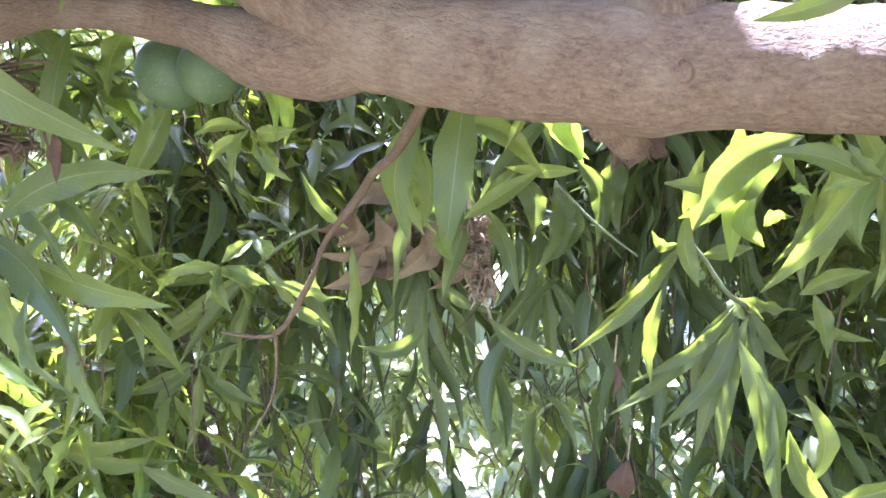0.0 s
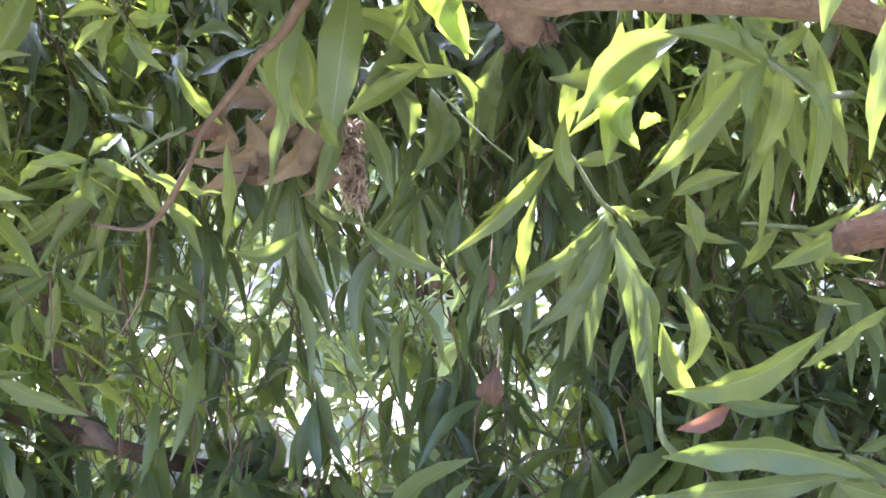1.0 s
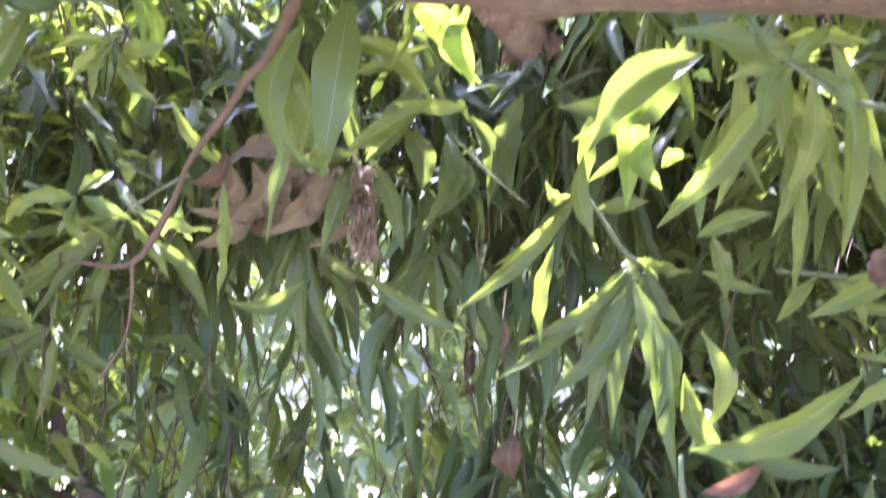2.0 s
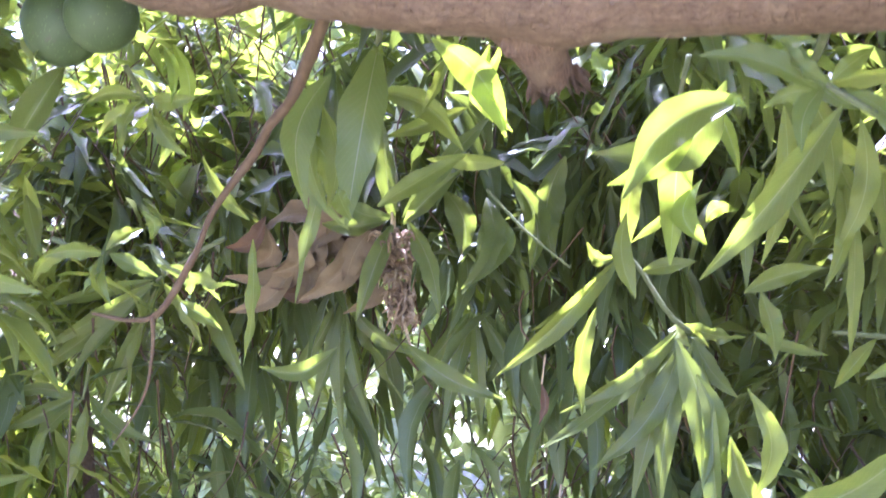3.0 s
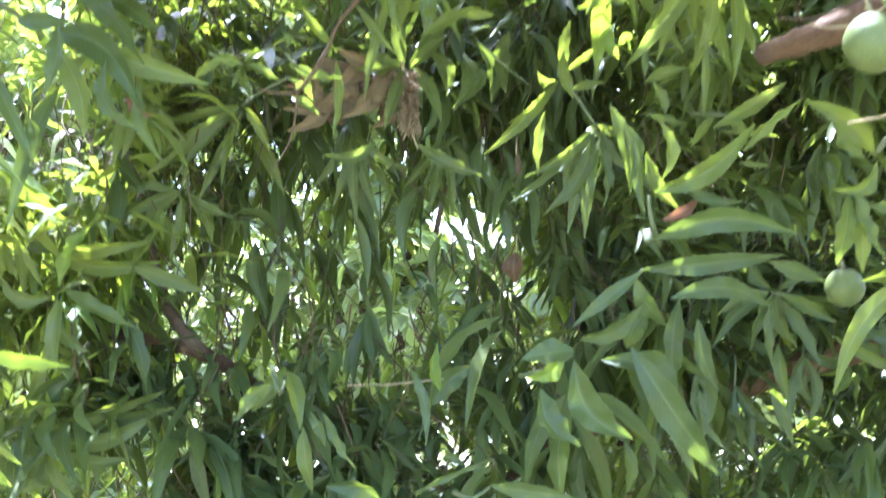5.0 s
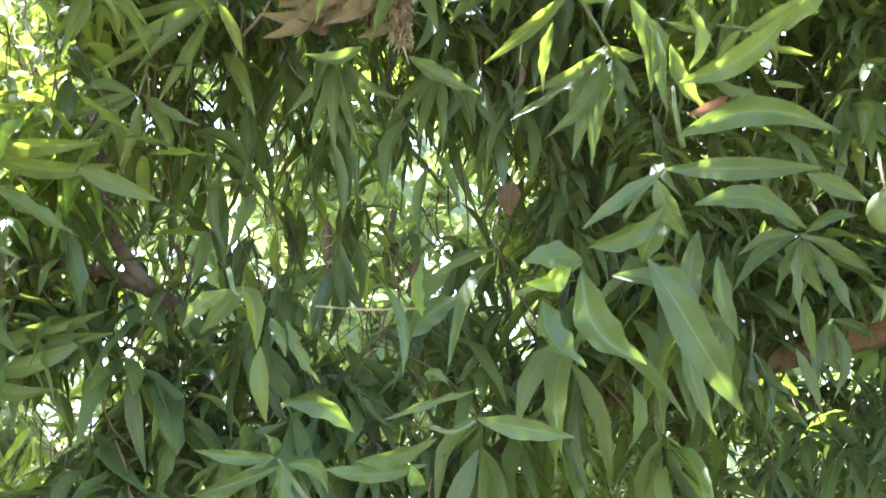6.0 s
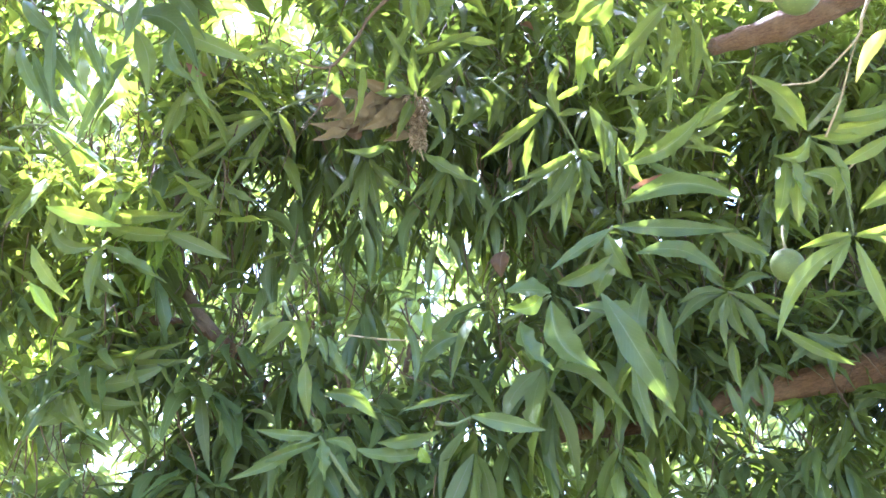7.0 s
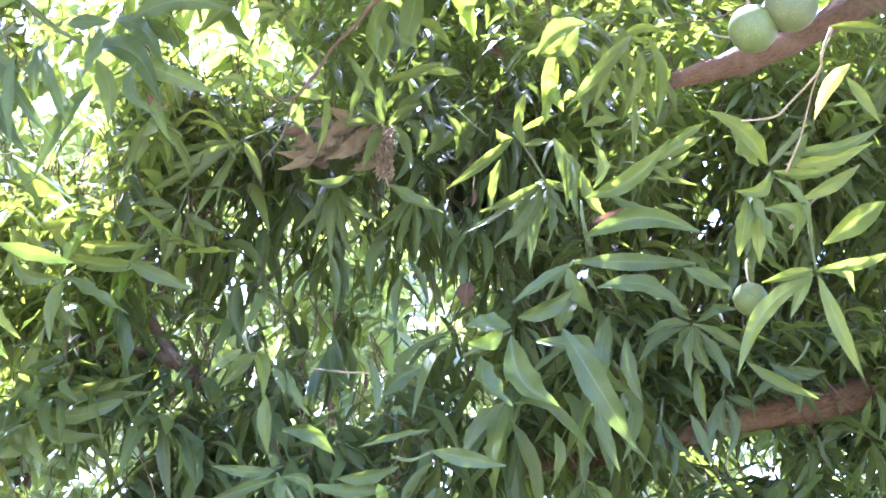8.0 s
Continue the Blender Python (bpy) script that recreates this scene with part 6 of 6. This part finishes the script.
# ---- fruit ----
def mango(centre, size, stalk, label, skin=MANGO):
    """A round green mango: a fruit a little fuller on one side, hanging by its stalk."""
    thing = new("mango")
    thing.matrix_basis = Matrix.Translation(Vector(centre))
    tagged(thing, label, "mango", "green mangoes on the tree")
    bm = bmesh.new()
    bmesh.ops.create_uvsphere(bm, u_segments=40, v_segments=28, radius=0.5)
    for v in bm.verts:
        z = v.co.z
        fat = 1.0 + 0.06 * math.cos(math.atan2(v.co.y, v.co.x) - 0.8) * (0.5 - z)
        v.co.x *= fat * (1.0 - 0.06 * max(0, -z))
        v.co.y *= fat * 0.94
        dip = math.hypot(v.co.x, v.co.y)
        if z > 0.35:
            v.co.z -= 0.05 * math.exp(-((dip / 0.1) ** 2))
        v.co *= size * (1 + 0.012 * noise.noise(v.co * 5 + Vector(centre) * 9))
    mesh = bpy.data.meshes.new("fruit")
    bm.to_mesh(mesh)
    bm.free()
    part("fruit", smooth(mesh), thing, skin)
    top = Vector((0, 0, size * 0.43))
    points = [top, *(Vector(p) - Vector(centre) for p in stalk)]
    rng = random.Random(int(size * 1e4))
    knobs = [(0.08 + 0.11 * i + rng.uniform(-0.03, 0.03), 0.012, rng.uniform(0.0006, 0.0014)) for i in range(8)]
    stem = part("stalk", tube([tuple(p) for p in points], [0.0036, 0.0026, 0.0022, 0.0025], 8, 70, 0.35, 0, knobs), thing, FRUIT_STALK)
    line = spline(points, 40)
    for at, _, _ in knobs[1::2]:
        p, a = Vector(line[int(at * 39)]), rng.uniform(0, 6.28)
        part("scar", tube([tuple(p), tuple(p + Vector((0.009 * math.cos(a), 0.009 * math.sin(a), -0.002)))], [0.0016, 0.0007], 5, 4), stem, FRUIT_STALK)


mango((0.454, -0.545, 2.474), 0.082, [(0.450, -0.542, 2.532), (0.448, -0.533, 2.598), (0.454, -0.516, 2.676), (0.465, -0.508, 2.703)], "round unripe green mango with dark specks hanging on a long stalk")
mango((0.511, -0.577, 2.503), 0.088, [(0.497, -0.562, 2.560), (0.504, -0.543, 2.609), (0.509, -0.525, 2.657), (0.510, -0.518, 2.659)], "greyish green mango hanging against a paler one", GREY_MANGO)
mango((0.608, -0.020, 2.168), 0.070, [(0.612, 0.000, 2.222), (0.622, 0.030, 2.262), (0.640, 0.070, 2.290)], "small round green mango hanging alone among leaves")
mango((-0.394, -0.093, 2.858), 0.080, [(-0.395, -0.098, 2.910), (-0.397, -0.132, 2.923), (-0.402, -0.194, 2.919)], "green mango under the limb, its skin darkened for the shade", SHADED_MANGO)
mango((-0.457, -0.057, 2.860), 0.092, [(-0.457, -0.070, 2.915), (-0.451, -0.113, 2.925), (-0.446, -0.190, 2.922)], "green mango beside another, its skin darkened for the shade", SHADED_MANGO)

bunch = part("fruit_stem", tube([(0.689, -0.420, 2.657), (0.655, -0.516, 2.578), (0.632, -0.545, 2.564), (0.554, -0.534, 2.600), (0.510, -0.516, 2.658), (0.465, -0.508, 2.703), (0.430, -0.500, 2.755), (0.424, -0.471, 2.797)],
                                [0.0048, 0.0038, 0.0034, 0.0032, 0.0030, 0.0028, 0.0022, 0.0014], 8, 80, 0.45, 30), tree, FRUIT_STALK)
rs = random.Random(8)
for i in range(16):
    s = Vector((0.47, -0.51, 2.711)).lerp(Vector((0.60, -0.545, 2.59)), rs.random())
    e = s + Vector((rs.uniform(-0.06, 0.05), rs.uniform(-0.03, 0.03), rs.uniform(-0.05, 0.03)))
    part("stalklet", tube([tuple(s), tuple(s.lerp(e, 0.5) + Vector((0, 0, 0.008))), tuple(e)], [0.0020, 0.0015, 0.0008], 5, 8), bunch)
    bunch.children[-1].data.materials.append(FRUIT_STALK)
part("fruit_stem", tube([(0.462, -0.528, 2.588), (0.492, -0.533, 2.604), (0.538, -0.534, 2.625)], [0.0015, 0.002, 0.002], 6, 14), tree, FRUIT_STALK)
part("fruit_stem", tube([(0.354, -0.452, 2.536), (0.412, -0.476, 2.531), (0.466, -0.513, 2.552), (0.504, -0.543, 2.588)], [0.0012, 0.0018, 0.002, 0.002], 6, 18), tree, TWIG)

# ---- dried flower cluster and the dead leaves caught beside it ----
def dried_cluster(place, label, sprays, length, width, seed, stuff=DRY):
    thing = new("dried_flower_cluster")
    thing.matrix_basis = Matrix.Translation(Vector(place))
    tagged(thing, label, "dried flowers", "dried flower clusters")
    part("stem", tube([(0, 0, 0.02), (0.0, 0.005, -0.36 * length), (0.07 * length, 0.0, -0.72 * length), (0.15 * length, -0.005, -length)], [0.004, 0.004, 0.003, 0.001], 7, 20, 0.3, seed), thing, DRY)
    rng = random.Random(seed)
    for i in range(sprays):
        f = rng.random() ** 0.8
        s = Vector((0.08 * length * f, 0, -0.05 * length - 0.75 * length * f))
        out = width * (1 - 0.55 * f) * rng.uniform(0.4, 1.1)
        a = rng.uniform(0, 6.28)
        e = s + Vector((math.cos(a) * out, math.sin(a) * out, rng.uniform(-0.022, 0.022) * (1.1 - f)))
        k = e + Vector((rng.uniform(-0.012, 0.012), rng.uniform(-0.012, 0.012), rng.uniform(-0.024, 0.0)))
        part("spray", tube([tuple(s), tuple(e), tuple(k)], [0.0014, 0.0022, 0.0008], 5, 8, 0.7, i), thing, stuff)


dried_cluster((-0.155, 0.278, 2.651), "shrivelled brown flower cluster hanging from a leafy shoot", 170, 0.165, 0.034, 4, WITHERED)
dried_cluster((-0.663, -0.133, 2.887), "tangle of dark dried flower stalks below the thin branch", 130, 0.15, 0.10, 9, TWIG)


def dead_leaves():
    thing = new("dead_leaf_clump")
    thing.matrix_basis = pose(0, 0, 0)
    tagged(thing, "curled grey-brown dead leaves caught among green ones", "dead leaves")
    stem = part("stem", tube([(-0.150, 0.291, 2.681), (-0.220, 0.310, 2.642), (-0.340, 0.331, 2.595)], [0.004, 0.003, 0.002], 6, 12, 0.2), thing, DRY)
    rng = random.Random(6)
    for b, t, w in (((-0.170, 0.290, 2.666), (-0.310, 0.309, 2.594), 0.045), ((-0.190, 0.300, 2.651), (-0.282, 0.264, 2.553), 0.048), ((-0.230, 0.311, 2.642), (-0.406, 0.319, 2.588), 0.042),
                    ((-0.170, 0.300, 2.661), (-0.222, 0.271, 2.562), 0.040), ((-0.240, 0.321, 2.642), (-0.369, 0.345, 2.641), 0.040), ((-0.270, 0.311, 2.628), (-0.341, 0.329, 2.550), 0.042),
                    ((-0.200, 0.312, 2.672), (-0.289, 0.295, 2.705), 0.034), ((-0.300, 0.321, 2.614), (-0.396, 0.306, 2.537), 0.038), ((-0.159, 0.291, 2.681), (-0.202, 0.302, 2.582), 0.036)):
        leaf(stem, b, t, w, rng.uniform(-35, 35), "dead", rng.randrange(8), name="dead_leaf")
    for i in range(14):
        b = Vector((rng.uniform(-0.38, -0.17), rng.uniform(0.27, 0.33), rng.uniform(2.59, 2.67)))
        a = rng.uniform(-2.6, -0.5)
        t = b + Vector((math.cos(a), rng.uniform(-0.4, 0.3), 0.8 * math.sin(a))) * rng.uniform(0.05, 0.085)
        leaf(stem, b, t, rng.uniform(0.030, 0.044), rng.uniform(-50, 50), rng.choice(("dead", "dead", "dead", "brown")), rng.choice((4, 6, 7)), name="dead_leaf")


dead_leaves()


def curled_leaf(base, tip, width, roll, shape, label, kind="dead"):
    """A dead leaf that hangs by its own stalk."""
    thing = new("dead_leaf")
    thing.matrix_basis = pose(0, 0, 0)
    tagged(thing, label, "dead leaf")
    b = Vector(base)
    stalk = part("stalk", tube([tuple(b + Vector((0.004, 0.01, 0.035))), tuple(b)], [0.0014, 0.0012], 5, 5), thing, DRY)
    leaf(stalk, base, tip, width, roll, kind, shape, name="blade")


curled_leaf((0.060, 0.278, 2.274), (0.057, 0.285, 2.212), 0.046, 10, 3, "brown withered leaf hanging among green ones", "brown")
curled_leaf((0.052, 0.147, 2.450), (0.048, 0.145, 2.402), 0.012, 0, 6, "small curled brown leaf beside the pale shoot", "brown")
curled_leaf((-0.631, -0.144, 2.878), (-0.597, -0.170, 2.821), 0.034, 15, 3, "curled brown leaf caught in the dried stalks", "brown")
curled_leaf((-0.585, -0.138, 2.811), (-0.563, -0.163, 2.736), 0.022, 5, 4, "narrow rust-brown leaf hanging under the branch", "brown")
curled_leaf((-0.699, -0.142, 2.880), (-0.712, -0.157, 2.810), 0.030, -20, 6, "dark withered leaf in the dried stalks", "brown")
curled_leaf((0.122, 0.450, 2.974), (0.157, 0.450, 2.958), 0.020, 0, 3, "small rust-coloured leaf among dark foliage", "rust")
